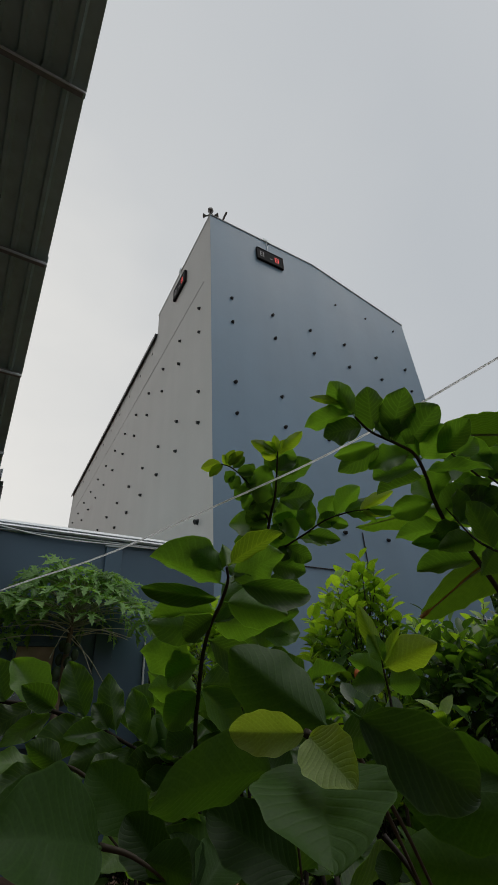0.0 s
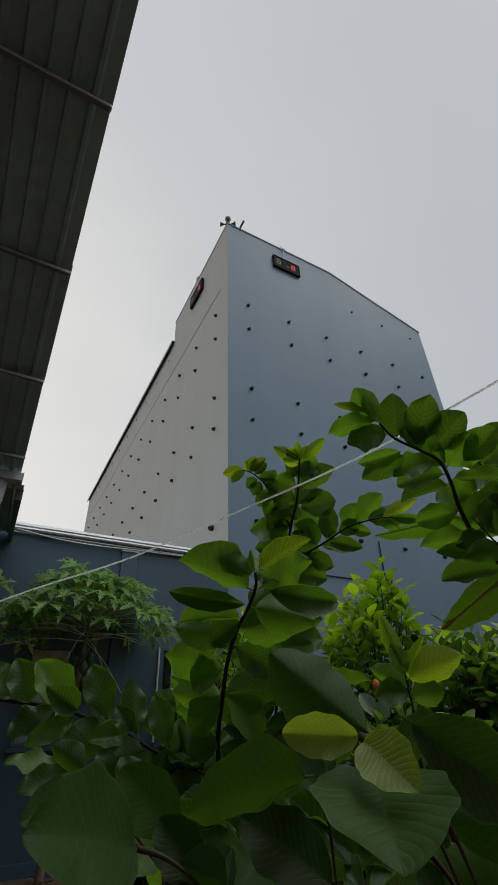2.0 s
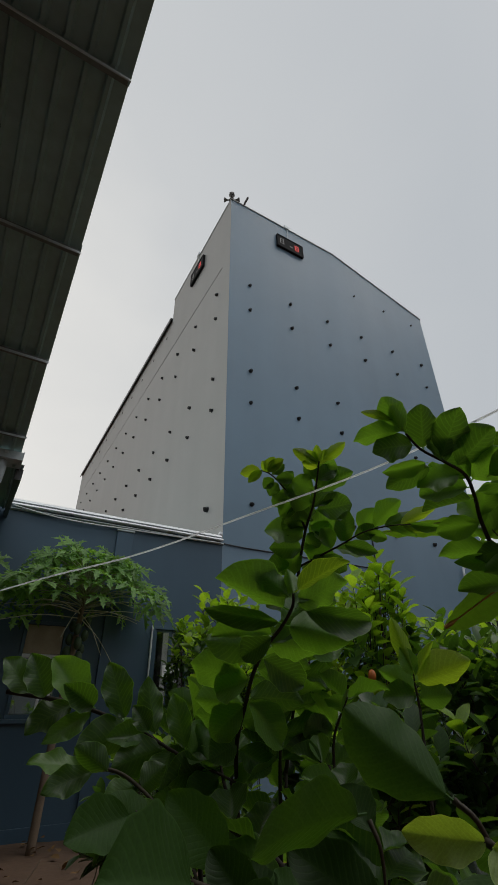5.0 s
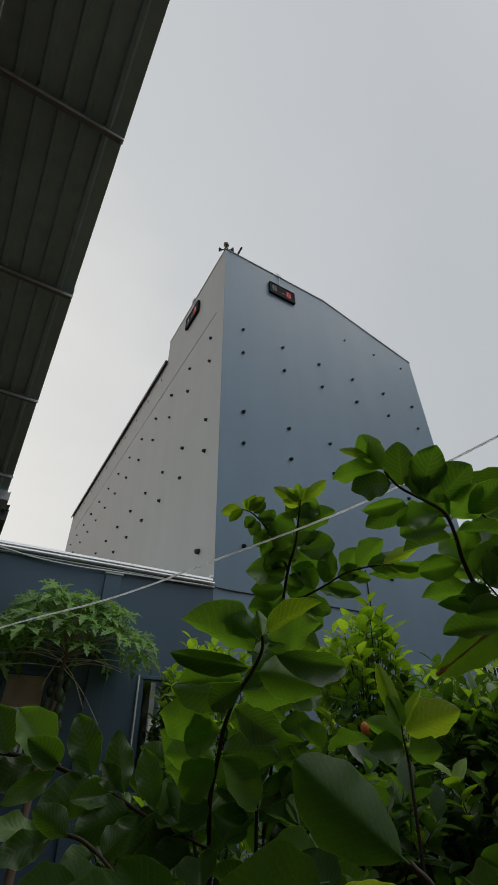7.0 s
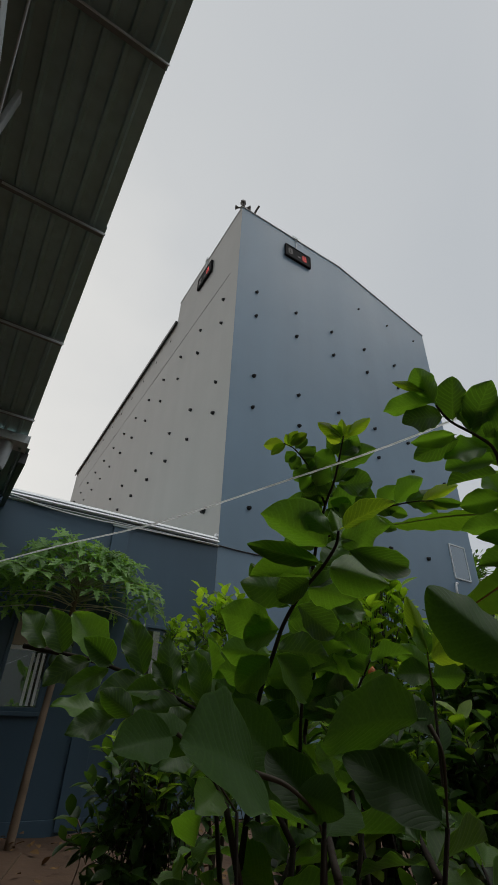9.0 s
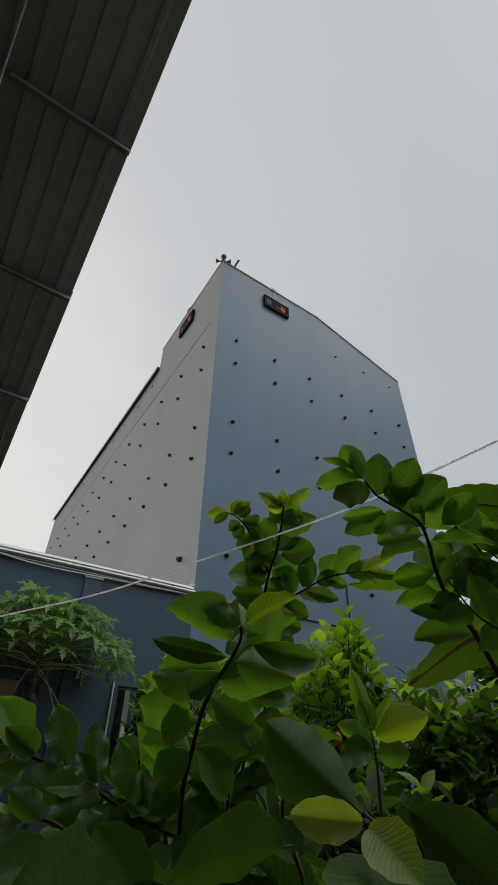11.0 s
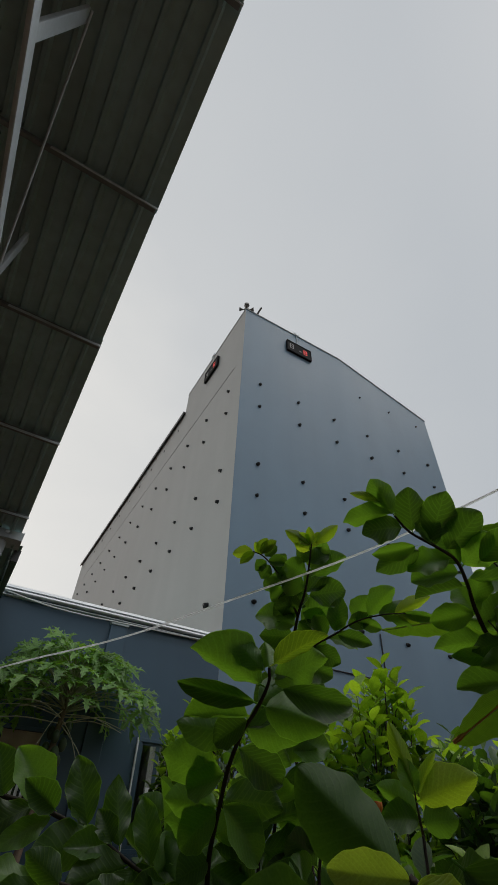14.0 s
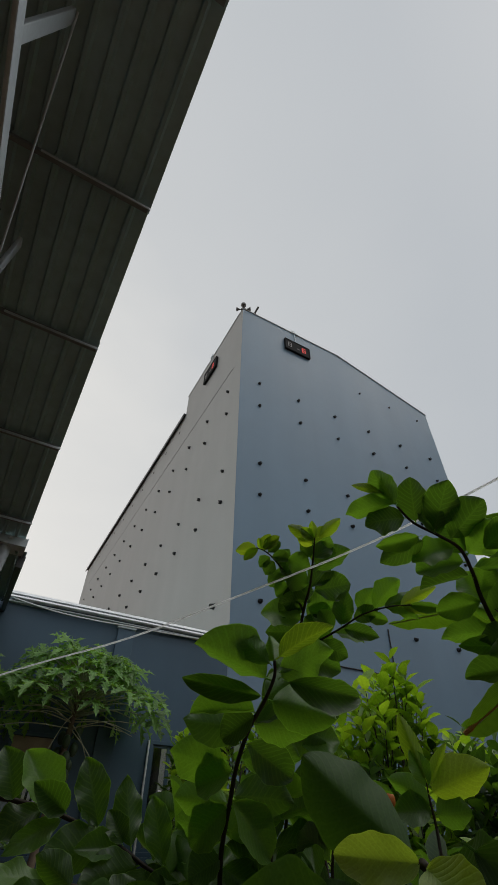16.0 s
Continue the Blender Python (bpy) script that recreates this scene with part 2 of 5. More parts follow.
def glass(name, rough=0.02):
    m, n, l, b = material(name)
    b.inputs["Base Color"].default_value = (0.03, 0.045, 0.05, 1)
    b.inputs["Roughness"].default_value = rough
    b.inputs["Specular IOR Level"].default_value = 0.9
    b.inputs["Coat Weight"].default_value = 0.6
    b.inputs["Coat Roughness"].default_value = 0.02
    return m


M_GLASS = glass("window_glass")
M_GLASS.node_tree.nodes["Principled BSDF"].inputs["Transmission Weight"].default_value = 1.0
M_GLASS.node_tree.nodes["Principled BSDF"].inputs["Base Color"].default_value = (0.75, 0.82, 0.82, 1)
M_PANE = glass("reflecting_pane")
_p = M_PANE.node_tree.nodes["Principled BSDF"]
_p.inputs["Base Color"].default_value, _p.inputs["Metallic"].default_value = (0.40, 0.47, 0.49, 1), 0.85
M_TINT = glass("tinted_pane", 0.08)
_p = M_TINT.node_tree.nodes["Principled BSDF"]
_p.inputs["Base Color"].default_value, _p.inputs["Metallic"].default_value = (0.16, 0.21, 0.25, 1), 0.6
M_BLIND = simple("brown_blind", (0.42, 0.34, 0.25), 0.8, 0, 0.2, 14.0)
# plain white for the painted sky reflection on window_2
M_SKY_PATCH = simple("sky_reflection_white", (0.86, 0.88, 0.90), 0.9, 0, 0.1, 10.0)


def led(name, color, strength):
    m, n, l, b = material(name)
    b.inputs["Base Color"].default_value = (*color, 1)
    b.inputs["Emission Color"].default_value = (*color, 1)
    b.inputs["Emission Strength"].default_value = strength
    return m


M_LED = led("red_led", (0.9, 0.06, 0.05), 0.6)
M_LED_OFF = led("dim_led", (0.25, 0.24, 0.24), 0.1)


# ---- mesh helpers ----
def link(name, bm, mat, parent=None, label="", smooth=False):
    me = bpy.data.meshes.new(name)
    bm.normal_update()
    bm.to_mesh(me)
    bm.free()
    for p in me.polygons:
        p.use_smooth = smooth
    for mm in (mat if isinstance(mat, (list, tuple)) else [mat]):
        me.materials.append(mm)
    ob = new(name, me)
    if parent:
        ob.parent = parent
    if label:
        ob["label"] = label
    return ob


def part(name, bm, mat, parent, label="", smooth=False):
    return link(name, bm, mat, parent, label, smooth)


def thing(name, place=(0, 0, 0), **tags):
    ob = new(name)
    ob.empty_display_size = 0.1
    ob.location = place
    return tagged(ob, **tags)


def box(bm, lo, hi, bevel=0.0):
    r = bmesh.ops.create_cube(bm, size=1.0)
    c = [(a + b) / 2 for a, b in zip(lo, hi)]
    s = [b - a for a, b in zip(lo, hi)]
    bmesh.ops.transform(bm, matrix=Matrix.Translation(c) @ Matrix.Diagonal((*s, 1)), verts=r["verts"])
    if bevel:
        edges = list({e for v in r["verts"] for e in v.link_edges})
        bmesh.ops.bevel(bm, geom=edges, offset=bevel, segments=2, affect="EDGES", profile=0.6)
    return bm


def boxed(lo, hi, bevel=0.0):
    return box(bmesh.new(), lo, hi, bevel)


def tube(bm, points, radii, sides=8, cap=True):
    """A round tube along points, its radius given at each."""
    pts = [Vector(p) for p in points]
    rings = []
    ref = Vector((0.3, 0.2, 1)).normalized()
    for i, p in enumerate(pts):
        d = (pts[min(i + 1, len(pts) - 1)] - pts[max(i - 1, 0)]).normalized()
        a = d.cross(ref if abs(d.dot(ref)) < 0.95 else Vector((1, 0, 0))).normalized()
        b = d.cross(a)
        r = radii[i] if isinstance(radii, (list, tuple)) else radii
        rings.append([bm.verts.new(p + (a * math.cos(2 * math.pi * k / sides) + b * math.sin(2 * math.pi * k / sides)) * r) for k in range(sides)])
    for r0, r1 in zip(rings, rings[1:]):
        for k in range(sides):
            bm.faces.new((r0[k], r0[(k + 1) % sides], r1[(k + 1) % sides], r1[k]))
    if cap:
        bm.faces.new(rings[0][::-1])
        bm.faces.new(rings[-1])
    return bm


def curve_points(pts, steps=6):
    """A smooth line through pts (Catmull-Rom)."""
    pts = [Vector(p) for p in pts]
    ext = [pts[0] * 2 - pts[1], *pts, pts[-1] * 2 - pts[-2]]
    out = []
    for i in range(1, len(ext) - 2):
        p0, p1, p2, p3 = ext[i - 1:i + 3]
        for k in range(steps):
            t = k / steps
            out.append(0.5 * ((2 * p1) + (p2 - p0) * t + (2 * p0 - 5 * p1 + 4 * p2 - p3) * t * t + (3 * p1 - p0 - 3 * p2 + p3) * t ** 3))
    out.append(pts[-1])
    return out


def prism(bm, outline, axis, lo, hi):
    """A plane outline pushed along an axis from lo to hi."""
    def at(u, v, w):
        return {"x": (w, u, v), "y": (u, w, v), "z": (u, v, w)}[axis]
    a = [bm.verts.new(at(u, v, lo)) for u, v in outline]
    b = [bm.verts.new(at(u, v, hi)) for u, v in outline]
    bm.faces.new(a)
    bm.faces.new(b[::-1])
    for i in range(len(outline)):
        j = (i + 1) % len(outline)
        bm.faces.new((a[j], a[i], b[i], b[j]))
    bmesh.ops.recalc_face_normals(bm, faces=bm.faces)
    return bm


# ---- ground ----
g = bmesh.new()
N, R = 64, 6.0
for ix in range(N + 1):
    for iy in range(N + 1):
        u, v = ix / N * 2 - 1, iy / N * 2 - 1
        x, y = -2 + R * u + 900 * u ** 7, -4 + R * v + 900 * v ** 7
        z = 0.035 * noise.noise((x * 1.3, y * 1.3, 0)) + 0.02 * noise.noise((x * 5, y * 5, 3)) if abs(x) < 12 and abs(y) < 12 else 0
        g.verts.new((x, y, z - 0.02))
g.verts.ensure_lookup_table()
for ix in range(N):
    for iy in range(N):
        a = ix * (N + 1) + iy
        g.faces.new((g.verts[a], g.verts[a + N + 1], g.verts[a + N + 2], g.verts[a + 1]))
tagged(link("ground", g, M_SOIL, smooth=True), "bare reddish brown soil strewn with litter", "ground", kind="structure")

# ---- the tall bird house ----
W, L, TOP, EAVE, WALL = 7.87, 19.2, 14.6, 13.56, 3.92
ROWS_Z = (11.12, 10.2, 8.17, 7.25)
tower = thing("bird_house", label="tall windowless grey and slate-blue rendered bird house tower", category="building")
part("front_wall", prism(bmesh.new(), [(0.002, 0), (W, 0), (W, EAVE), (3.9, TOP), (0.002, TOP)], "y", -0.003, 0.2), M_FACADE, tower, "slate-blue painted front wall with sloping parapet")
part("side_wall", prism(bmesh.new(), [(0, 0), (L, 0), (L, EAVE), (4.5, EAVE), (4.5, TOP - 0.003), (0, TOP - 0.003)], "x", 0.0, 0.2), M_SIDE, tower, "pale grey rendered side wall")
part("far_side_wall", prism(bmesh.new(), [(0.2, 0), (L, 0), (L, EAVE), (0.2, EAVE - 0.003)], "x", W - 0.2, W - 0.002), M_SIDE, tower)
part("back_wall", prism(bmesh.new(), [(0.2, 0), (W - 0.2, 0), (W - 0.2, EAVE), (0.2, EAVE)], "y", L - 0.2, L - 0.002), M_SIDE, tower)
part("roof", boxed((0.2, 0.2, EAVE - 0.25), (W - 0.2, L - 0.2, EAVE - 0.1)), M_CAP, tower)
part("penthouse_wall", prism(bmesh.new(), [(0.2, EAVE - 0.1), (3.9, EAVE - 0.1), (3.9, TOP), (0.2, TOP - 0.003)], "y", 4.3, 4.497), M_SIDE, tower)
cap = bmesh.new()
box(cap, (-0.09, 4.503, EAVE - 0.03), (0.24, L + 0.1, EAVE + 0.06), 0.012)
box(cap, (-0.1, 4.503, EAVE - 0.14), (-0.075, L + 0.1, EAVE - 0.025), 0.006)
part("roof_cap", cap, M_CAP, tower, "dark weathered metal roof edge")
co = bmesh.new()
prism(co, [(-0.012, TOP), (3.9, TOP), (W + 0.02, EAVE), (W + 0.02, EAVE + 0.035), (3.905, TOP + 0.035), (-0.012, TOP + 0.035)], "y", -0.025, 0.225)
part("coping", co, M_SIDE, tower, "thin cement coping along the parapet")
part("side_coping", boxed((-0.02, 0.226, TOP - 0.003), (0.22, 4.52, TOP + 0.03), 0.006), M_SIDE, tower)
part("floor_line", boxed((-0.012, 0.45, 11.955), (0.01, 6.2, 11.98), 0.004), M_SIDE, tower, "raised cement floor line")
part("floor_line", boxed((-0.008, 6.2, 11.96), (0.01, 17.5, 11.975), 0.003), M_SIDE, tower)


def vent_mesh():
    """A short black pipe stub out of the wall along -Y, its mouth turned a little down, with a dark bore."""
    bm = bmesh.new()
    tube(bm, [(0, 0.06, 0), (0, -0.03, 0), (0, -0.06, -0.008)], [0.055, 0.055, 0.052], 12)
    tube(bm, [(0, -0.058, -0.008), (0, -0.075, -0.014)], [0.057, 0.057], 12, False)
    tube(bm, [(0, 0.003, 0), (0, -0.008, 0)], 0.066, 12)
    me = bpy.data.meshes.new("vent_pipe")
    bm.to_mesh(me)
    bm.free()
    me.materials.append(M_VENT)
    for p in me.polygons:
        p.use_smooth = True
    return me


VENT = vent_mesh()


def vent(m):
    ob = new("vent_pipe", VENT)
    ob.parent = tower
    ob.matrix_local = m


for z in (*ROWS_Z, 4.78):
    for i in range(6):
        if z != 4.78 or i < 5:
            vent(pose(0.622 + 1.324 * i, 0, z, random.uniform(-8, 8), random.uniform(-25, 25), 0) @ Matrix.Scale(random.uniform(0.68, 0.8), 4))
for i in (3, 4, 5):
    vent(pose(0.622 + 1.324 * i, 0, 12.94) @ Matrix.Scale(0.55, 4))
for z in ROWS_Z:
    for i in range(13):
        vent(pose(0, 0.704 + 1.404 * i, z, random.uniform(-8, 8), random.uniform(-25, 25), -90) @ Matrix.Scale(random.uniform(0.68, 0.8), 4))
vent(pose(0, 0.72, 4.80, 0, 0, -90) @ Matrix.Scale(0.95, 4))
for i in range(9):
    part("wall_slit", boxed((-0.01, 4.92 + 1.4 * i, 12.95), (0.05, 5.0 + 1.4 * i, 13.04)), M_VENT, tower)


def led_board(m, lit):
    """A black indicator board with seven-bar digits, on a bracket from the parapet."""
    ob = thing("led_board", label="black digital indicator board with red lit digits", category="sign", group="indicator boards")
    ob.matrix_world = m
    part("case", boxed((0, -0.12, 0), (0.98, -0.05, 0.54), 0.006), M_DISPLAY, ob)
    rim = bmesh.new()
    for a, b in (((0, -0.132, 0), (0.98, -0.121, 0.03)), ((0, -0.132, 0.51), (0.98, -0.121, 0.54)), ((0, -0.132, 0.031), (0.03, -0.121, 0.509)), ((0.95, -0.132, 0.031), (0.98, -0.121, 0.509))):
        box(rim, a, b, 0.003)
    part("rim", rim, M_DISPLAY, ob, "thin black rim")
    for x0, on in ((0.13, False), (0.68, lit)):
        d = bmesh.new()
        w, h, z0, s = 0.1, 0.21, 0.16, 0.02
        for a, b in (((x0, z0), (x0 + w, z0 + s)), ((x0, z0 + h), (x0 + w, z0 + h + s)), ((x0, z0 + h / 2), (x0 + w, z0 + h / 2 + s)), ((x0 - s, z0), (x0, z0 + h + s)), ((x0 + w, z0), (x0 + w + s, z0 + h + s))):
            box(d, (a[0], -0.1245, a[1]), (b[0], -0.1205, b[1]))
        part("digit", d, M_LED if on else M_LED_OFF, ob, "red lit digit" if on else "unlit digit")
    part("dash", boxed((0.47, -0.1245, 0.2), (0.57, -0.1205, 0.225)), M_LED_OFF, ob)
    br = bmesh.new()
    tube(br, [(0.45, -0.06, 0.53), (0.45, -0.06, 1.12)], 0.016, 8)
    box(br, (0.42, -0.06, 0.4), (0.48, -0.003, 0.46))
    box(br, (0.35, -0.1, 1.11), (0.53, 0.1, 1.22), 0.015)
    tube(br, [(0.39, -0.02, 1.2), (0.39, -0.02, 1.33)], 0.025, 8)
    part("bracket", br, M_STEEL, ob, "grey steel bracket")
    return ob


led_board(pose(1.58, 0.045, 13.47), True)
led_board(pose(0.045, 2.75, 13.5, 0, 0, -90), True)


def horn(bm, base, way, size=0.2):
    way = Vector(way).normalized()
    base = Vector(base)
    tube(bm, [base, base + way * size * 0.35, base + way * size * 0.6, base + way * size * 0.85, base + way * size], [size * 0.1, size * 0.12, size * 0.2, size * 0.36, size * 0.42], 12)


sp = thing("horn_speaker_cluster", (0.06, 0.08, TOP + 0.03), label="cluster of grey horn tweeters on the parapet corner", category="speaker")
b = bmesh.new()
tube(b, [(0, 0, 0), (0, 0, 0.12), (0, 0, 0.2)], [0.05, 0.12, 0.08], 10)
part("hub", b, M_HORN, sp, smooth=True)
for way in ((0.85, -0.5, 0.12), (-0.85, 0.5, 0.12), (-0.4, -0.75, 0.0)):
    b = bmesh.new()
    horn(b, Vector(way) * 0.08 + Vector((0, 0, 0.12)), way, 0.24)
    part("horn", b, M_HORN, sp, smooth=True)
b = bmesh.new()
horn(b, (0, 0, 0.18), (0, 0, 1), 0.3)
part("horn", b, M_HORN, sp, smooth=True)
sp.scale = (0.74, 0.74, 0.74)
b = tube(bmesh.new(), [(0.44, 0.05, TOP + 0.02), (0.46, -0.05, TOP + 0.15), (0.49, -0.18, TOP + 0.26)], 0.032, 8)
tagged(link("tweeter_pipe", b, M_HORN), "short grey pipe tweeter leaning off the parapet", "speaker")

# window and grille low on the front wall
fw = thing("window", (6.85, -0.003, 4.45), label="small white-framed window in the slate-blue wall", category="window")
fr = bmesh.new()
for a, c in (((0, -0.03, 0), (0.66, 0, 0.035)), ((0, -0.03, 0.9), (0.66, 0, 0.935)), ((0, -0.03, 0.036), (0.035, 0, 0.899)), ((0.625, -0.03, 0.036), (0.66, 0, 0.899))):
    box(fr, a, c, 0.006)
part("window_frame", fr, M_STEEL, fw)
part("pane", boxed((0.035, -0.016, 0.035), (0.625, -0.006, 0.9)), M_TINT, fw, "dim bluish glass")
b = tube(bmesh.new(), curve_points([(6.95, -0.01, 4.02), (6.78, -0.06, 4.0), (6.72, -0.08, 4.14), (6.78, -0.06, 4.3), (6.92, -0.01, 4.34)], 6), 0.028, 8)
tagged(link("pipe_loop", b, M_WHITE, smooth=True), "small white pipe loop on the slate-blue wall", "pipe")
gr = thing("window_grille", (6.95, -0.003, 2.15), label="white welded bar grille over a black sheet for the shade inside the opening", category="grille")
# flat black sheet on the wall, painted shade instead of a real recess
part("backing", boxed((0, -0.02, 0), (0.75, -0.004, 1.0)), M_OPENING_SHADE, gr, "black sheet for the shade inside the opening")
for i in range(5):
    part("bar", boxed((0.02 + 0.17 * i, -0.075, -0.03), (0.04 + 0.17 * i, -0.055, 1.04), 0.004), M_WHITE, gr)
for i in range(6):
    part("bar", boxed((-0.02, -0.055, 0.02 + 0.19 * i), (0.78, -0.037, 0.04 + 0.19 * i), 0.004), M_WHITE, gr)
for x, z in ((0.0, 0.0), (0.72, 0.0), (0.0, 0.97), (0.72, 0.97)):
    part("stay", boxed((x, -0.04, z), (x + 0.03, 0.0, z + 0.03)), M_WHITE, gr)

# ---- the low blue building ----
low = tagged(thing("wall_north"), "dark blue painted low wall with two windows", "wall", kind="structure")
X0 = -8.0
wl_b = bmesh.new()
for a, c in (((X0, 0, 0), (-2.97, 0.18, WALL)), ((-2.97, 0, 0), (-2.40, 0.18, 1.2)), ((-2.97, 0, 2.35), (-2.40, 0.18, WALL)), ((-2.40, 0, 0), (-1.16, 0.18, WALL)),
             ((-1.16, 0, 0), (-0.55, 0.18, 1.2)), ((-1.16, 0, 2.4), (-0.55, 0.18, WALL)), ((-0.55, 0, 0), (-0.001, 0.18, WALL))):
    box(wl_b, a, c)
bmesh.ops.remove_doubles(wl_b, verts=wl_b.verts, dist=0.0005)
part("wall_face", wl_b, M_LOWWALL, low)
part("pilaster", boxed((-1.92, -0.05, 0), (-1.66, -0.002, WALL - 0.08), 0.008), M_LOWWALL, low)
part("pilaster_cap", boxed((-1.935, -0.072, WALL - 0.13), (-1.645, -0.004, WALL - 0.082), 0.006), M_STEEL, low, "pale metal cap")
part("plinth", boxed((X0, -0.02, -0.05), (-0.01, -0.002, 0.12), 0.005), M_LOWWALL, low)
part("inner_wall", boxed((X0, 2.0, 0), (-0.25, 2.1, 3.0)), M_PLAIN, low)
part("inner_ceiling", boxed((X0, 0.18, 3.0), (-0.01, 2.0, 3.1)), M_PLAIN, low)


def casement(x0, x1, z0, z1, name):
    w = tagged(thing(name, (x0, 0, z0)), "white aluminium framed window with dark glass", "window", kind="structure")
    dx, dz = x1 - x0, z1 - z0
    f = bmesh.new()
    for a, c in (((0, -0.03, 0), (dx, 0.06, 0.045)), ((0, -0.03, dz - 0.045), (dx, 0.06, dz)), ((0, -0.03, 0.046), (0.045, 0.06, dz - 0.046)), ((dx - 0.045, -0.03, 0.046), (dx, 0.06, dz - 0.046))):
        box(f, a, c, 0.005)
    part("window_frame", f, M_LOWWALL, w)
    if name == "window_2":
        part("jamb_strip", boxed((-0.025, -0.035, 0.0), (-0.002, -0.002, dz), 0.004), M_WHITE, w, "white jamb strip")
    part("window_sill", boxed((-0.03, -0.07, -0.05), (dx + 0.03, -0.002, -0.002), 0.006), M_LOWWALL, w)
    for i in range(2):
        a, c = 0.046 + (dx - 0.09) / 2 * i, 0.044 + (dx - 0.09) / 2 * (i + 1)
        sf = bmesh.new()
        y0 = 0.005 + 0.022 * i
        for lo, hi in (((a, y0, 0.047), (a + 0.03, y0 + 0.018, dz - 0.047)), ((c - 0.03, y0, 0.047), (c, y0 + 0.018, dz - 0.047)), ((a + 0.03, y0, 0.047), (c - 0.03, y0 + 0.018, 0.08)), ((a + 0.03, y0, dz - 0.08), (c - 0.03, y0 + 0.018, dz - 0.047))):
            box(sf, lo, hi, 0.003)
        s = part("sash", sf, M_LOWWALL, w)
        pn = part("pane", boxed((a + 0.03, y0 + 0.006, 0.08), (c - 0.03, y0 + 0.011, dz - 0.08)), M_GLASS, s, "reflecting glass")
        pn.visible_shadow = False
    if name == "window_1":
        part("transom", boxed((0.046, -0.02, dz * 0.6), (dx - 0.046, 0.03, dz * 0.6 + 0.05), 0.004), M_WHITE, w, "white transom rail")
        part("board", boxed((0.05, -0.012, dz * 0.6 + 0.054), (dx - 0.05, -0.004, dz - 0.05)), M_BLIND, w, "brown board over the upper panes")
        part("lower_pane", boxed((0.046, -0.004, 0.05), (dx - 0.046, 0.003, dz * 0.6 - 0.002)), M_PANE, w, "mirror-like glass")
        for q in range(3):
            part("louvre_bar", boxed((dx - 0.24 + 0.065 * q, -0.016, 0.06), (dx - 0.205 + 0.065 * q, -0.005, dz * 0.58), 0.003), M_WHITE, w, "white upright bar")
        return
    # thin white slab in place of the sky mirrored in the glass
    part("sky_patch", boxed((0.2, -0.012, 0.5), (0.47, -0.006, 0.66), 0.002), M_SKY_PATCH, w, "white patch painting the sky's reflection in the lower pane")


casement(-2.97, -2.40, 1.2, 2.35, "window_1")
casement(-1.16, -0.55, 1.2, 2.4, "window_2")

fl = tagged(thing("trim", (0, 0, 0)), "white folded metal roof flashing with dull ribs", "flashing", kind="structure")
for k, (y, z0, z1) in enumerate(((-0.07, 3.862, 3.888), (-0.11, 3.916, 3.95), (-0.075, 3.976, 4.02))):
    part("flashing_strip", prism(bmesh.new(), [(y, z0), (y + 0.03, z1), (0.2, z1 + 0.004), (0.2, z0 - 0.002), (y + 0.004, z0 - 0.004)], "x", -3.55, -0.004 - 0.02 * k), M_WHITE, fl)
# backing coloured dark for the shade in the gaps between the strips
part("flashing_gap_shade", boxed((X0, -0.03, WALL + 0.001), (-0.06, 0.25, 4.0)), M_CAP, fl)
part("end_bracket", boxed((-0.09, -0.06, 4.03), (-0.03, 0.0, 4.08), 0.006), M_WHITE, fl)
part("lean_to_roof", prism(bmesh.new(), [(0.2, 3.93), (6.0, 4.25), (6.0, 4.28), (0.2, 3.98)], "x", X0, -0.02), M_SHEET, fl, "zinc sheet lean-to roof")


def line_cable(name, pts, r, mat, label):
    ob = link(name, tube(bmesh.new(), curve_points(pts, 8), r, 7), mat, smooth=True)
    return tagged(ob, label, "cable")


line_cable("cable", [(-3.5, -0.09, 3.9), (-2.9, -0.08, 3.83), (-2.3, -0.08, 3.815), (-1.8, -0.075, 3.83), (-1.0, -0.07, 3.845), (-0.2, -0.07, 3.865), (-0.05, -0.03, 3.87)], 0.011, M_CABLE, "white cable sagging under the roof flashing")
line_cable("cable", [(-0.02, -0.03, 3.88), (0.5, -0.02, 3.87), (1.6, -0.02, 3.885), (3.2, -0.02, 3.9), (3.78, -0.02, 3.9)], 0.013, M_BLACKCABLE, "thin black cable clipped along the blue wall")
line_cable("cable", [(3.80, -0.02, 4.85), (3.79, -0.02, 4.5), (3.78, -0.02, 3.9)], 0.014, M_BLACKCABLE, "thin black cable running down the blue wall")

# ---- the house beside: sheet roof, purlins, gutter ----
RX, RY, RZ, SLOPE = -3.6, -3.41, 3.17, 0.18


def roof_z(y):
    return RZ + SLOPE * (RY - y)


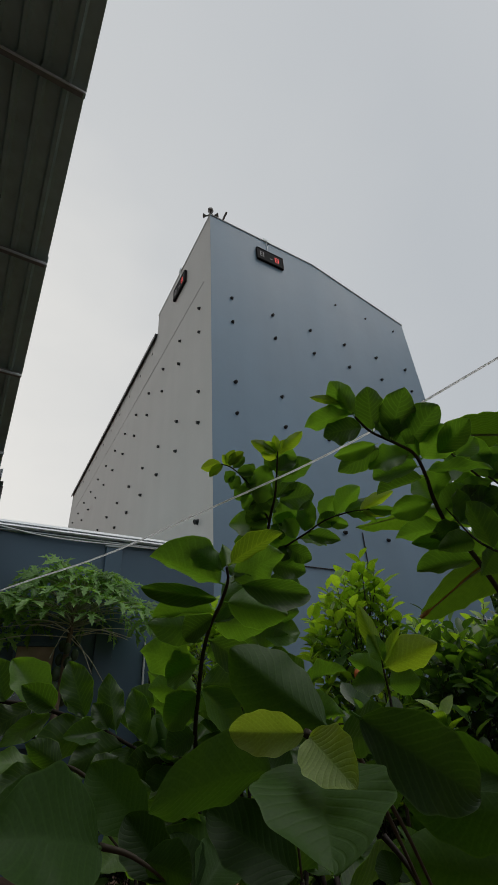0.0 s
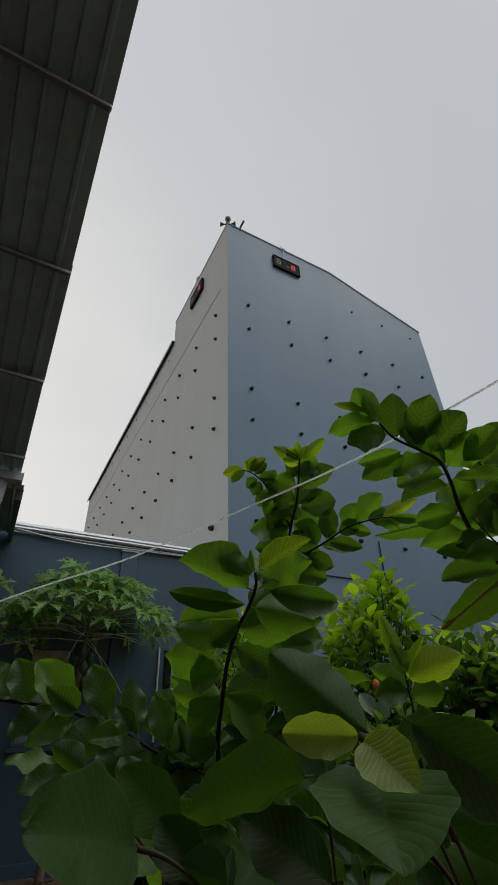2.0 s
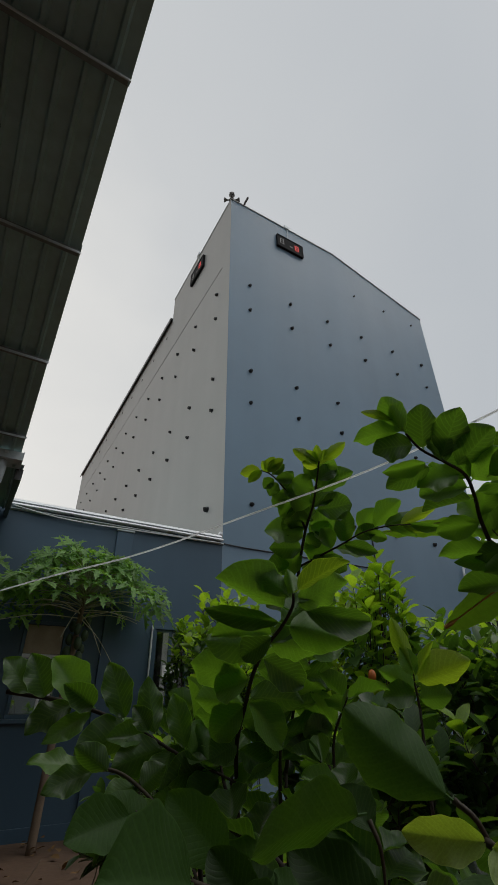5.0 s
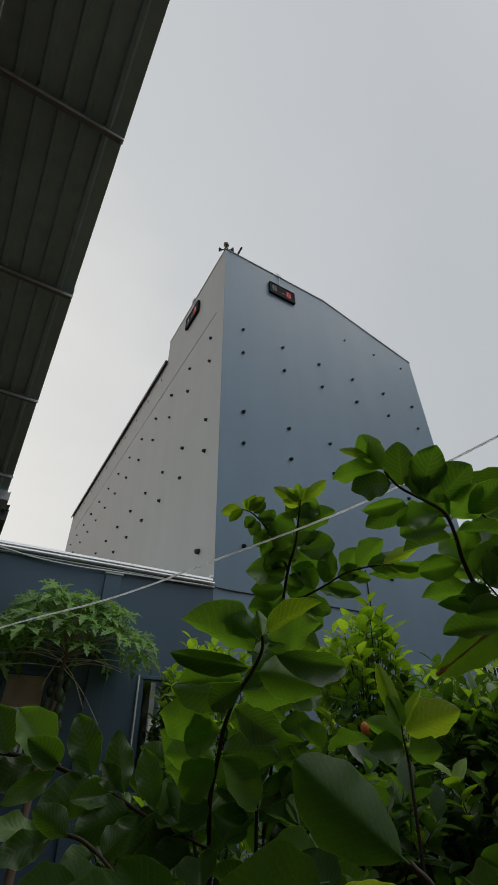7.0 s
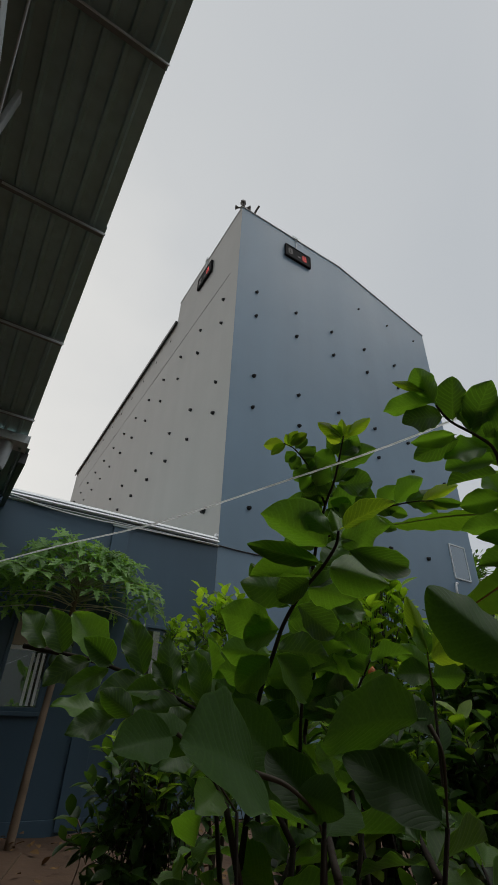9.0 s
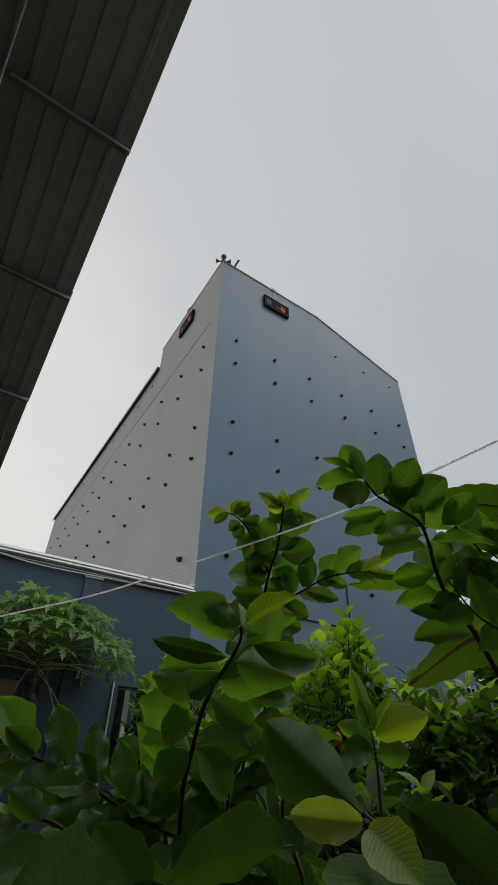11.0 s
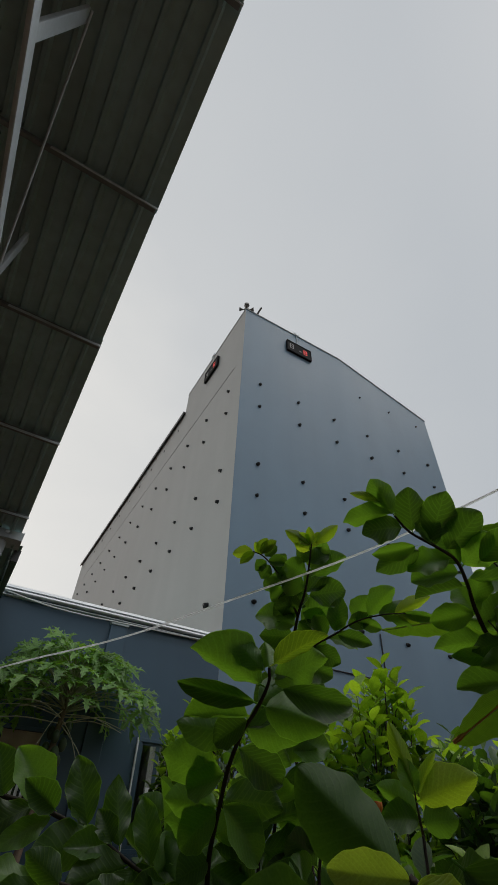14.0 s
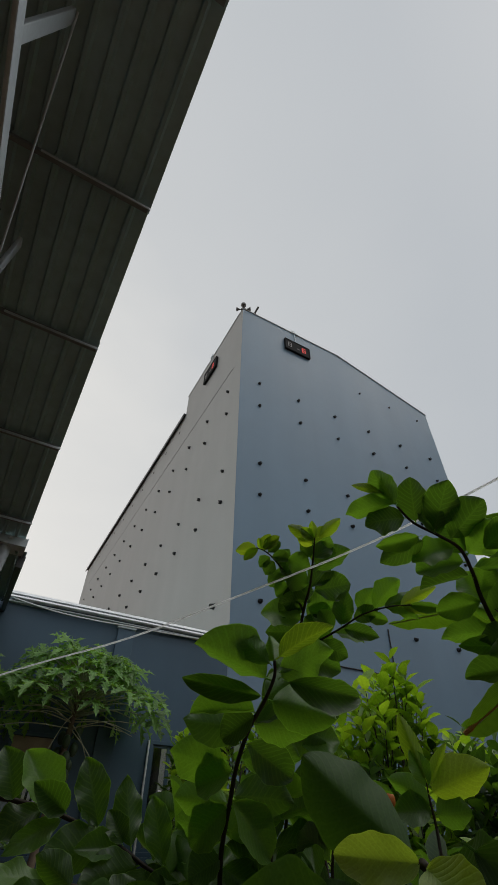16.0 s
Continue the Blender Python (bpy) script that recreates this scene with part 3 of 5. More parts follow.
def sheet(x0, x1, y0, y1, zf, step=0.095, rib=-0.02):
    """Ribbed sheet: the profile runs along x, the ribs along y."""
    bm = bmesh.new()
    prof = []
    x = x1
    while x > x0:
        prof += [(x, 0), (x - step * 0.62, 0), (x - step * 0.72, rib), (x - step * 0.9, rib)]
        x -= step
    ys = [y0 + (y1 - y0) * i / 6 for i in range(7)]
    rows = [[[bm.verts.new((px, y, zf(y) + pz + t)) for px, pz in prof] for y in ys] for t in (0, 0.004)]
    for t, grid in enumerate(rows):
        for r0, r1 in zip(grid, grid[1:]):
            for i in range(len(prof) - 1):
                q = (r0[i], r0[i + 1], r1[i + 1], r1[i])
                bm.faces.new(q if t else q[::-1])
    for i in (0, len(prof) - 1):
        for k in range(6):
            bm.faces.new((rows[0][k][i], rows[0][k + 1][i], rows[1][k + 1][i], rows[1][k][i]))
    bmesh.ops.recalc_face_normals(bm, faces=bm.faces)
    return bm


house = tagged(thing("roof"), "dark ribbed zinc sheet roof on steel purlins", "roof", kind="structure")
PURLINS = (-3.63, -4.47, -5.31, -6.15, -6.99, -7.83)
edges = (-3.36, -4.47, -5.31, -6.15, -6.99, -7.83, -9.5)
for i in range(6):
    # each course laps a little over the one below it
    part("roof_sheet", sheet(-7.4, RX + 0.004 * (i % 2), edges[i + 1] - 0.02, edges[i] + 0.03, lambda y, k=i: roof_z(y) + 0.0065 * (k % 2)), M_SHEET, house)
for y in PURLINS:
    b = bmesh.new()
    z = roof_z(y)
    box(b, (-7.3, y - 0.012, z - 0.052), (RX - 0.005, y - 0.006, z - 0.024))
    box(b, (-7.3, y - 0.006, z - 0.029), (RX - 0.005, y + 0.01, z - 0.024))
    box(b, (-7.3, y - 0.006, z - 0.052), (RX - 0.005, y + 0.01, z - 0.047))
    part("purlin", b, M_PURLIN, house)
    # paler strip paints the sky light that catches each purlin near the edge
    part("purlin_sky_light", boxed((RX - 0.52, y - 0.018, z - 0.056), (RX + 0.006, y - 0.0125, z - 0.038), 0.002), M_STEEL, house, "pale galvanised strip for the sky light on the purlin foot")
truss = tagged(thing("roof_truss"), "pale painted steel truss under the sheet roof", "truss")
BX, BZ = -4.122, 3.03
part("bottom_chord", boxed((BX + 0.012, -9.38, BZ - 0.035), (BX + 0.03, -3.45, BZ + 0.035), 0.006), M_STEEL, truss)
for y in (-4.1, -5.0, -5.75, -6.68, -7.6, -8.5):
    part("web_post", boxed((BX + 0.002, y - 0.028, BZ + 0.036), (BX + 0.022, y + 0.028, roof_z(y) - 0.09), 0.005), M_STEEL, truss)
    if y == -6.68:
        part("tie_rod", tube(bmesh.new(), [(BX + 0.03, y - 0.02, roof_z(y) - 0.1), (BX + 0.03, y + 0.92, BZ + 0.03)], 0.005, 8), M_STEEL, truss)
part("support_post", boxed((BX - 0.04, -3.62, 0), (BX + 0.04, -3.54, BZ - 0.036), 0.008), M_PURLIN, truss)
gut = tagged(thing("gutter"), "galvanised box gutter under the roof edge with bolt heads", "gutter")
b = bmesh.new()
GZ = RZ - 0.02
box(b, (-7.3, -3.40, GZ - 0.07), (RX + 0.02, -3.395, GZ))
box(b, (-7.3, -3.22, GZ - 0.07), (RX + 0.02, -3.215, GZ))
box(b, (-7.3, -3.395, GZ - 0.07), (RX + 0.02, -3.22, GZ - 0.065))
part("trough", b, M_STEEL, gut)
part("end_plate", boxed((RX + 0.02, -3.405, GZ - 0.075), (RX + 0.026, -3.21, GZ + 0.005)), M_STEEL, gut)
for x in (-3.72, -3.86, -4.2, -4.6):
    part("bolt", boxed((x, -3.408, GZ - 0.03), (x + 0.03, -3.4005, GZ - 0.012), 0.003), M_WHITE, gut)
b = tube(bmesh.new(), curve_points([(-3.74, -3.31, GZ - 0.06), (-3.74, -3.31, GZ - 0.2), (-3.78, -3.30, GZ - 0.34), (-3.95, -3.27, GZ - 0.46), (-4.12, -3.22, GZ - 0.56), (-4.16, -3.2, GZ - 0.8), (-4.16, -3.2, 0.0)], 5), 0.062, 14)
part("downpipe", b, M_GREYPVC, gut, "grey plastic downpipe with an offset bend", smooth=True)
house2 = tagged(thing("roof"), "dark sheet roof falling from the blue wall to the gutter", "roof", kind="structure")
part("roof_sheet", sheet(-7.4, -3.55, -3.3, -0.06, lambda y: 3.86 + 0.235 * y), M_SHEET, house2)
part("rake_beam", prism(bmesh.new(), [(-3.2, 2.99), (-0.01, 3.72), (-0.01, 3.84), (-3.2, 3.09)], "x", -3.6, -3.545), M_CAP, house2, "dark rake board")

# plain unseen walls, added to close the yard and hold back low sky light
tagged(link("wall_west", boxed((-7.6, -9.6, 0), (-7.4, -0.02, 3.9)), M_PLAIN), "plain unseen wall added to close and shade the yard", "wall", kind="structure")
tagged(link("wall_house", boxed((-7.4, -9.6, 0), (-3.75, -9.45, 4.2)), M_PLAIN), "plain unseen wall added to close and shade the yard", "wall", kind="structure")
tagged(link("wall_south", boxed((-15, -15.2, 0), (16, -15, 6.0)), M_PLAIN), "plain unseen wall added behind to block low sky light", "wall", kind="structure")
tagged(link("wall_east", boxed((15.8, -15, 0), (16, -3, 7.0)), M_PLAIN), "plain unseen wall added on the right to block low sky light", "wall", kind="structure")

# ---- plants ----
TIP = {}


def leaf_mesh(name, mat, width=0.5, droop=0.15, fold=0.12, ripple=0.0, nu=20, nv=10, round_end=1.0, twist=0.0, blunt=0.68, pucker=0.0):
    """A leaf blade of length 1 along +Y, its upper side up, with a short stalk, folded along the midrib, wavy at its rim and drooping to its tip."""
    bm = bmesh.new()
    uvl = bm.loops.layers.uv.new("UVMap")
    grid = []
    for j in range(nu + 1):
        v = (1 - math.cos(math.pi * j / nu)) / 2
        half = max(0.5 * width * math.sin(math.pi * min(1, v ** round_end)) ** blunt if 0 < j < nu else 0.0, 0.012 if j == 0 else 0.004)
        row = []
        for i in range(nv + 1):
            u = i / nv * 2 - 1
            x = u * half * (1 + 0.04 * math.sin(v * 23 + (2 if u > 0 else 0)))
            z = fold * abs(u) ** 1.3 * half * 2 - droop * v * v + ripple * math.sin(v * 15 + (0 if u > 0 else 1.7)) * abs(u) ** 2 * width * 0.4
            z += pucker * math.cos((v - 0.28 * abs(u)) * 60) * (1 - abs(u) ** 4) * min(1, abs(u) * 3)
            x2, z2 = x * math.cos(twist * v) - z * math.sin(twist * v) * 0.3, z + x * math.sin(twist * v)
            row.append((bm.verts.new((x2, 0.06 + 0.94 * (v - 0.18 * droop * v * v), z2)), i / nv, v))
        grid.append(row)
    for r0, r1 in zip(grid, grid[1:]):
        for i in range(nv):
            q = (r0[i], r0[i + 1], r1[i + 1], r1[i])
            f = bm.faces.new([k[0] for k in q])
            for lp, k in zip(f.loops, q):
                lp[uvl].uv = (k[1], k[2])
            f.smooth = True
    tube(bm, [(0, -0.01, 0), (0, 0.07, -0.004)], 0.011, 5)
    me = bpy.data.meshes.new(name)
    bm.normal_update()
    bm.to_mesh(me)
    bm.free()
    me.materials.append(mat)
    TIP[me.name] = (0.06 + 0.94 * (1 - 0.18 * droop), droop)
    return me


GUAVA = [leaf_mesh("guava_leaf", M_GUAVA, 0.62, d, f, r, round_end=e, twist=tw) for d, f, r, e, tw in
         ((0.10, 0.32, 0.12, 0.95, 0.2), (0.2, 0.18, 0.2, 1.05, -0.3), (0.06, 0.46, 0.1, 0.92, 0.3), (0.16, 0.12, 0.22, 1.1, -0.2), (0.28, 0.26, 0.16, 1.0, 0.15), (-0.06, 0.38, 0.14, 1.05, 0.3))]
YOUNG = [leaf_mesh("young_guava_leaf", M_GUAVA_YOUNG, 0.46, d, f, 0.08, round_end=0.9, twist=tw) for d, f, tw in ((0.02, 0.4, 0.1), (0.16, 0.3, -0.2), (-0.08, 0.45, 0.2))]
BIG = [leaf_mesh("shaded_big_guava_leaf", M_GUAVA_BIG_SHADED, 0.62, d, f, r, 48, 16, e, tw, 0.62, 0.0012) for d, f, r, e, tw in ((0.14, 0.2, 0.06, 1.0, 0.12), (0.08, 0.26, 0.05, 1.08, -0.12), (0.2, 0.12, 0.08, 0.95, 0.05))]
PALE = leaf_mesh("pale_guava_leaf", M_GUAVA_PALE, 0.55, 0.1, 0.25, 0.1, 48, 16, 0.95, 0.1, 0.58, 0.0018)


def put_leaf(parent, me, base, way, up, length, widen=1.0):
    """Lays one leaf: stalk at base, pointing along way, its upper side towards up."""
    y = Vector(way).normalized()
    z = Vector(up)
    z = z - y * z.dot(y)
    z = z.normalized() if z.length > 1e-4 else y.orthogonal().normalized()
    x = y.cross(z)
    m = Matrix((x, y, z)).transposed().to_4x4()
    ob = new("leaf", me)
    ob.parent = parent
    ob.matrix_local = Matrix.Translation(base) @ m @ Matrix.Diagonal((length * widen, length, length, 1))
    return ob


def lay(parent, me, base, tip, up, widen=1.0):
    """Lays one leaf from its stalk to its tip, the droop allowed for."""
    base, way = Vector(base), Vector(tip) - Vector(base)
    run, drop = TIP[me.name]
    y = way.normalized()
    z = Vector(up) - y * Vector(up).dot(y)
    turned = Matrix.Rotation(math.atan2(drop, run), 3, y.cross(z).normalized())
    put_leaf(parent, me, base, turned @ y, turned @ z, way.length / math.hypot(run, drop), widen)


def tapered(pts, r, sides=7):
    line = curve_points(pts, 5)
    return tube(bmesh.new(), line, [r * (1 - 0.6 * i / (len(line) - 1)) for i in range(len(line))], sides)


rng = random.Random(11)


def shoot(parent, pts, pairs, size, face=(0, 0, 1), start=0.15, r=0.005, open_to=60, young=3, size_tip=0.6, jitter=30):
    """A leafy shoot: a tapered stem through pts with opposite pairs of leaves and young leaves at its tip. face: where the upper sides turn."""
    line = curve_points(pts, 6)
    n = len(line)
    part("stem", tapered(pts, r), M_BARK, parent, smooth=True)
    face = Vector(face).normalized()
    for k in range(pairs):
        f = start + (0.97 - start) * k / max(1, pairs - 1)
        i = min(n - 2, int(f * (n - 1)))
        p = line[i].lerp(line[i + 1], f * (n - 1) - i)
        d = (line[i + 1] - line[i]).normalized()
        side = d.cross(face).normalized()
        fwd = side.cross(d).normalized()
        turn = radians(rng.uniform(-28, 28) + (32 if k % 2 else 0) * (1 if rng.random() < 0.6 else -0.6))
        s = side * math.cos(turn) + fwd * math.sin(turn)
        for sg in (1, -1):
            a = radians(open_to + rng.uniform(-14, 14) - 26 * f)
            way = d * math.cos(a) + s * sg * math.sin(a) + Vector((0, 0, rng.uniform(-0.22, 0.1)))
            up = fwd + d * 0.35 + Vector([rng.uniform(-1, 1) for _ in range(3)]) * jitter / 60
            ln = size * (1 - (1 - size_tip) * max(0, f - 0.45) / 0.55) * rng.uniform(0.85, 1.12)
            put_leaf(parent, rng.choice(YOUNG if young > 1 and f > 0.86 else GUAVA), p, way, up, ln)
    d = (line[-1] - line[-3]).normalized()
    for k in range(young):
        s = Vector([rng.uniform(-1, 1) for _ in range(3)])
        put_leaf(parent, rng.choice(YOUNG), line[-1], d + s * 0.45, s.cross(d), size * size_tip * rng.uniform(0.55, 0.85))


def limb(parent, foot, top, bow=(0, 0, 0), r=0.013):
    """A woody limb from the ground at foot up to the start of a shoot."""
    foot, top = Vector(foot), Vector(top)
    part("limb", tapered([foot, foot.lerp(top, 0.45) + Vector(bow), top], r, 8), M_BARK, parent, smooth=True)


gu = thing("guava_shrub", (0, 0, 0), label="guava shrub with large ribbed dark green leaves", category="shrub", group="guava shrubs")
gv = thing("guava_shrub", (0, 0, 0), label="tall guava shrub with bright young leaves at its tips", category="shrub", group="guava shrubs")
gw = thing("guava_branch", (0, 0, 0), label="low guava branch with big leaves darkened for shade and a pale young pair", category="branch", group="guava shrubs")
base1, base2 = Vector((-2.95, -6.05, -0.02)), Vector((-2.55, -6.15, -0.02))
# the upright shoot in the middle
part("stem", tapered([(-2.990, -6.039, 1.200), (-3.016, -6.092, 1.260), (-3.059, -6.206, 1.330), (-3.088, -6.286, 1.379), (-3.120, -6.389, 1.418), (-3.136, -6.465, 1.441), (-3.148, -6.518, 1.465), (-3.163, -6.544, 1.480)], 0.0055), M_BARK, gu, smooth=True)
lay(gu, GUAVA[2], (-3.149, -6.507, 1.463), (-3.270, -6.471, 1.509), (0.433, 0.489, 0.757), 1.14)
lay(gu, GUAVA[3], (-3.163, -6.535, 1.476), (-3.213, -6.497, 1.531), (0.662, 0.746, 0.080), 0.78)
lay(gu, YOUNG[1], (-3.161, -6.546, 1.483), (-3.091, -6.607, 1.528), (0.142, 0.691, 0.709), 0.95)
lay(gu, GUAVA[3], (-3.142, -6.520, 1.463), (-3.062, -6.562, 1.511), (0.070, 0.810, 0.583), 1.13)
lay(gu, GUAVA[1], (-3.145, -6.530, 1.470), (-3.102, -6.515, 1.530), (0.431, 0.757, -0.491), 1.02)
lay(gu, GUAVA[0], (-3.134, -6.524, 1.461), (-2.995, -6.539, 1.450), (-0.131, -0.859, -0.495), 0.56)
lay(gu, GUAVA[5], (-3.139, -6.475, 1.446), (-3.269, -6.429, 1.468), (-0.367, -0.872, -0.324), 0.45)
lay(gu, GUAVA[2], (-3.129, -6.436, 1.432), (-3.226, -6.373, 1.431), (-0.448, -0.686, 0.574), 0.78)
lay(gu, GUAVA[2], (-3.133, -6.475, 1.443), (-3.038, -6.526, 1.417), (0.512, 0.815, 0.272), 1.05)
lay(gu, GUAVA[1], (-3.118, -6.386, 1.417), (-3.218, -6.326, 1.428), (0.520, 0.838, 0.164), 0.95)
lay(gu, GUAVA[0], (-3.121, -6.402, 1.422), (-3.024, -6.430, 1.412), (0.279, 0.746, 0.605), 1.21)
lay(gu, GUAVA[5], (-3.103, -6.332, 1.398), (-3.168, -6.279, 1.487), (0.377, 0.891, -0.254), 0.70)
lay(gu, GUAVA[3], (-3.078, -6.256, 1.362), (-3.188, -6.197, 1.400), (0.532, 0.642, 0.552), 1.09)
lay(gu, GUAVA[3], (-3.090, -6.296, 1.383), (-2.980, -6.333, 1.394), (0.164, 0.683, 0.712), 1.27)
lay(gu, GUAVA[5], (-3.058, -6.203, 1.329), (-3.146, -6.136, 1.335), (0.596, 0.772, 0.221), 1.11)
lay(gu, GUAVA[1], (-3.063, -6.217, 1.338), (-2.946, -6.256, 1.333), (0.308, 0.919, 0.244), 1.10)
lay(gu, GUAVA[4], (-3.025, -6.116, 1.276), (-3.106, -6.052, 1.309), (0.648, 0.563, 0.513), 1.37)
lay(gu, GUAVA[0], (-3.033, -6.137, 1.290), (-2.923, -6.171, 1.311), (0.135, 0.802, 0.581), 1.39)
lay(gu, GUAVA[2], (-3.163, -6.545, 1.481), (-3.161, -6.526, 1.525), (0.579, 0.743, -0.336), 1.08)
lay(gu, GUAVA[0], (-3.128, -6.427, 1.430), (-3.164, -6.371, 1.399), (-0.862, -0.486, 0.140), 1.31)
lay(gu, GUAVA[5], (-3.137, -6.471, 1.444), (-3.066, -6.472, 1.511), (0.186, 0.965, -0.183), 0.83)
lay(gu, GUAVA[1], (-3.109, -6.351, 1.405), (-3.005, -6.341, 1.356), (-0.063, -0.949, -0.310), 0.89)
lay(gu, GUAVA[5], (-3.084, -6.270, 1.371), (-3.132, -6.205, 1.350), (-0.811, -0.489, 0.322), 1.49)
lay(gu, GUAVA[4], (-3.056, -6.198, 1.326), (-3.097, -6.125, 1.263), (-0.838, -0.539, -0.080), 1.10)
lay(gu, GUAVA[0], (-3.061, -6.213, 1.335), (-2.962, -6.193, 1.248), (0.107, -0.988, -0.112), 0.93)
lay(gu, GUAVA[2], (-3.010, -6.082, 1.250), (-3.069, -6.059, 1.219), (-0.546, -0.611, 0.573), 1.88)
lay(gu, GUAVA[5], (-3.006, -6.072, 1.239), (-2.925, -6.091, 1.199), (-0.222, -0.975, 0.001), 1.26)
lay(gu, GUAVA[5], (-3.122, -6.400, 1.422), (-3.064, -6.407, 1.471), (-0.054, -0.995, -0.081), 0.87)
part("stem", tapered([(-2.864, -6.058, 1.186), (-2.863, -6.080, 1.253), (-2.882, -6.142, 1.356), (-2.892, -6.194, 1.436), (-2.900, -6.235, 1.486)], 0.005), M_BARK, gu, smooth=True)
lay(gu, GUAVA[1], (-2.899, -6.232, 1.483), (-2.942, -6.191, 1.515), (-0.557, -0.786, 0.268), 1.72)
lay(gu, GUAVA[2], (-2.900, -6.229, 1.481), (-2.819, -6.261, 1.488), (0.251, 0.764, 0.594), 1.46)
lay(gu, GUAVA[2], (-2.892, -6.194, 1.436), (-2.951, -6.140, 1.457), (-0.509, -0.740, 0.440), 1.72)
lay(gu, GUAVA[0], (-2.893, -6.197, 1.441), (-2.803, -6.234, 1.446), (-0.378, -0.878, 0.293), 1.41)
lay(gu, GUAVA[0], (-2.886, -6.155, 1.379), (-2.947, -6.098, 1.379), (0.615, 0.672, 0.413), 1.56)
lay(gu, GUAVA[5], (-2.886, -6.163, 1.391), (-2.805, -6.190, 1.375), (-0.319, -0.947, -0.040), 1.43)
lay(gu, GUAVA[0], (-2.875, -6.120, 1.322), (-2.929, -6.067, 1.301), (-0.728, -0.620, 0.292), 1.72)
lay(gu, GUAVA[0], (-2.877, -6.123, 1.328), (-2.797, -6.150, 1.318), (0.331, 0.859, 0.391), 1.53)
lay(gu, GUAVA[4], (-2.864, -6.083, 1.259), (-2.916, -6.032, 1.244), (-0.665, -0.515, 0.541), 2.07)
lay(gu, GUAVA[2], (-2.865, -6.086, 1.265), (-2.787, -6.111, 1.248), (-0.213, -0.908, 0.360), 1.67)
# the taller shoot behind it, with its two side twigs
part("stem", tapered([(-2.695, -5.906, 1.635), (-2.714, -5.963, 1.729), (-2.731, -6.029, 1.821), (-2.749, -6.100, 1.878), (-2.772, -6.155, 1.929), (-2.799, -6.210, 1.975)], 0.006), M_BARK, gv, smooth=True)
lay(gv, YOUNG[0], (-2.796, -6.206, 1.972), (-2.877, -6.182, 2.011), (0.461, 0.756, 0.465), 0.95)
lay(gv, YOUNG[0], (-2.799, -6.207, 1.973), (-2.819, -6.228, 2.020), (0.510, 0.681, 0.526), 1.12)
lay(gv, YOUNG[2], (-2.791, -6.215, 1.975), (-2.751, -6.283, 2.022), (0.587, 0.665, 0.461), 0.96)
lay(gv, YOUNG[1], (-2.793, -6.192, 1.962), (-2.838, -6.173, 1.979), (0.483, 0.557, 0.676), 1.41)
lay(gv, GUAVA[4], (-2.763, -6.150, 1.921), (-2.752, -6.216, 2.003), (0.605, 0.661, 0.444), 1.36)
lay(gv, GUAVA[2], (-2.752, -6.140, 1.908), (-2.682, -6.230, 1.960), (0.226, 0.616, 0.754), 1.04)
lay(gv, GUAVA[1], (-2.737, -6.094, 1.867), (-2.627, -6.150, 1.890), (-0.408, -0.888, -0.211), 1.19)
lay(gv, GUAVA[3], (-2.766, -6.137, 1.914), (-2.823, -6.097, 1.953), (-0.686, -0.647, -0.335), 1.49)
lay(gv, GUAVA[3], (-2.750, -6.103, 1.881), (-2.821, -6.074, 1.911), (0.484, 0.781, 0.394), 1.59)
lay(gv, GUAVA[4], (-2.735, -6.063, 1.846), (-2.806, -6.015, 1.839), (0.268, 0.516, 0.814), 1.99)
lay(gv, GUAVA[3], (-2.723, -6.025, 1.810), (-2.637, -6.111, 1.856), (0.302, 0.665, 0.683), 1.40)
lay(gv, GUAVA[4], (-2.724, -6.014, 1.798), (-2.833, -5.939, 1.831), (-0.439, -0.810, 0.388), 1.50)
lay(gv, GUAVA[4], (-2.720, -5.993, 1.771), (-2.815, -5.937, 1.773), (-0.505, -0.851, -0.143), 1.12)
lay(gv, GUAVA[2], (-2.718, -5.998, 1.775), (-2.634, -6.031, 1.712), (0.648, 0.333, 0.685), 1.47)
lay(gv, GUAVA[5], (-2.711, -5.958, 1.721), (-2.599, -6.020, 1.670), (-0.540, -0.812, -0.222), 1.07)
lay(gv, GUAVA[2], (-2.711, -5.958, 1.721), (-2.807, -5.903, 1.723), (0.424, 0.709, 0.563), 1.40)
lay(gv, GUAVA[0], (-2.698, -5.921, 1.658), (-2.591, -5.981, 1.612), (0.578, 0.657, 0.484), 1.23)
lay(gv, GUAVA[4], (-2.696, -5.911, 1.643), (-2.780, -5.852, 1.606), (-0.636, -0.635, 0.439), 1.83)
lay(gv, GUAVA[5], (-2.727, -6.025, 1.813), (-2.684, -6.034, 1.769), (0.719, 0.264, 0.642), 1.99)
lay(gv, GUAVA[4], (-2.779, -6.168, 1.941), (-2.810, -6.143, 1.997), (0.837, 0.486, 0.251), 1.26)
lay(gv, GUAVA[4], (-2.776, -6.162, 1.935), (-2.720, -6.194, 1.984), (-0.406, -0.904, -0.136), 1.15)
lay(gv, GUAVA[1], (-2.746, -6.092, 1.872), (-2.689, -6.127, 1.952), (-0.547, -0.836, 0.032), 1.15)
lay(gv, GUAVA[5], (-2.731, -6.048, 1.833), (-2.640, -6.050, 1.814), (-0.121, -0.871, -0.476), 1.24)
lay(gv, GUAVA[0], (-2.727, -6.033, 1.820), (-2.790, -5.987, 1.911), (0.729, 0.660, 0.181), 1.03)
lay(gv, GUAVA[4], (-2.716, -5.986, 1.760), (-2.749, -5.897, 1.710), (-0.875, -0.440, -0.203), 1.37)
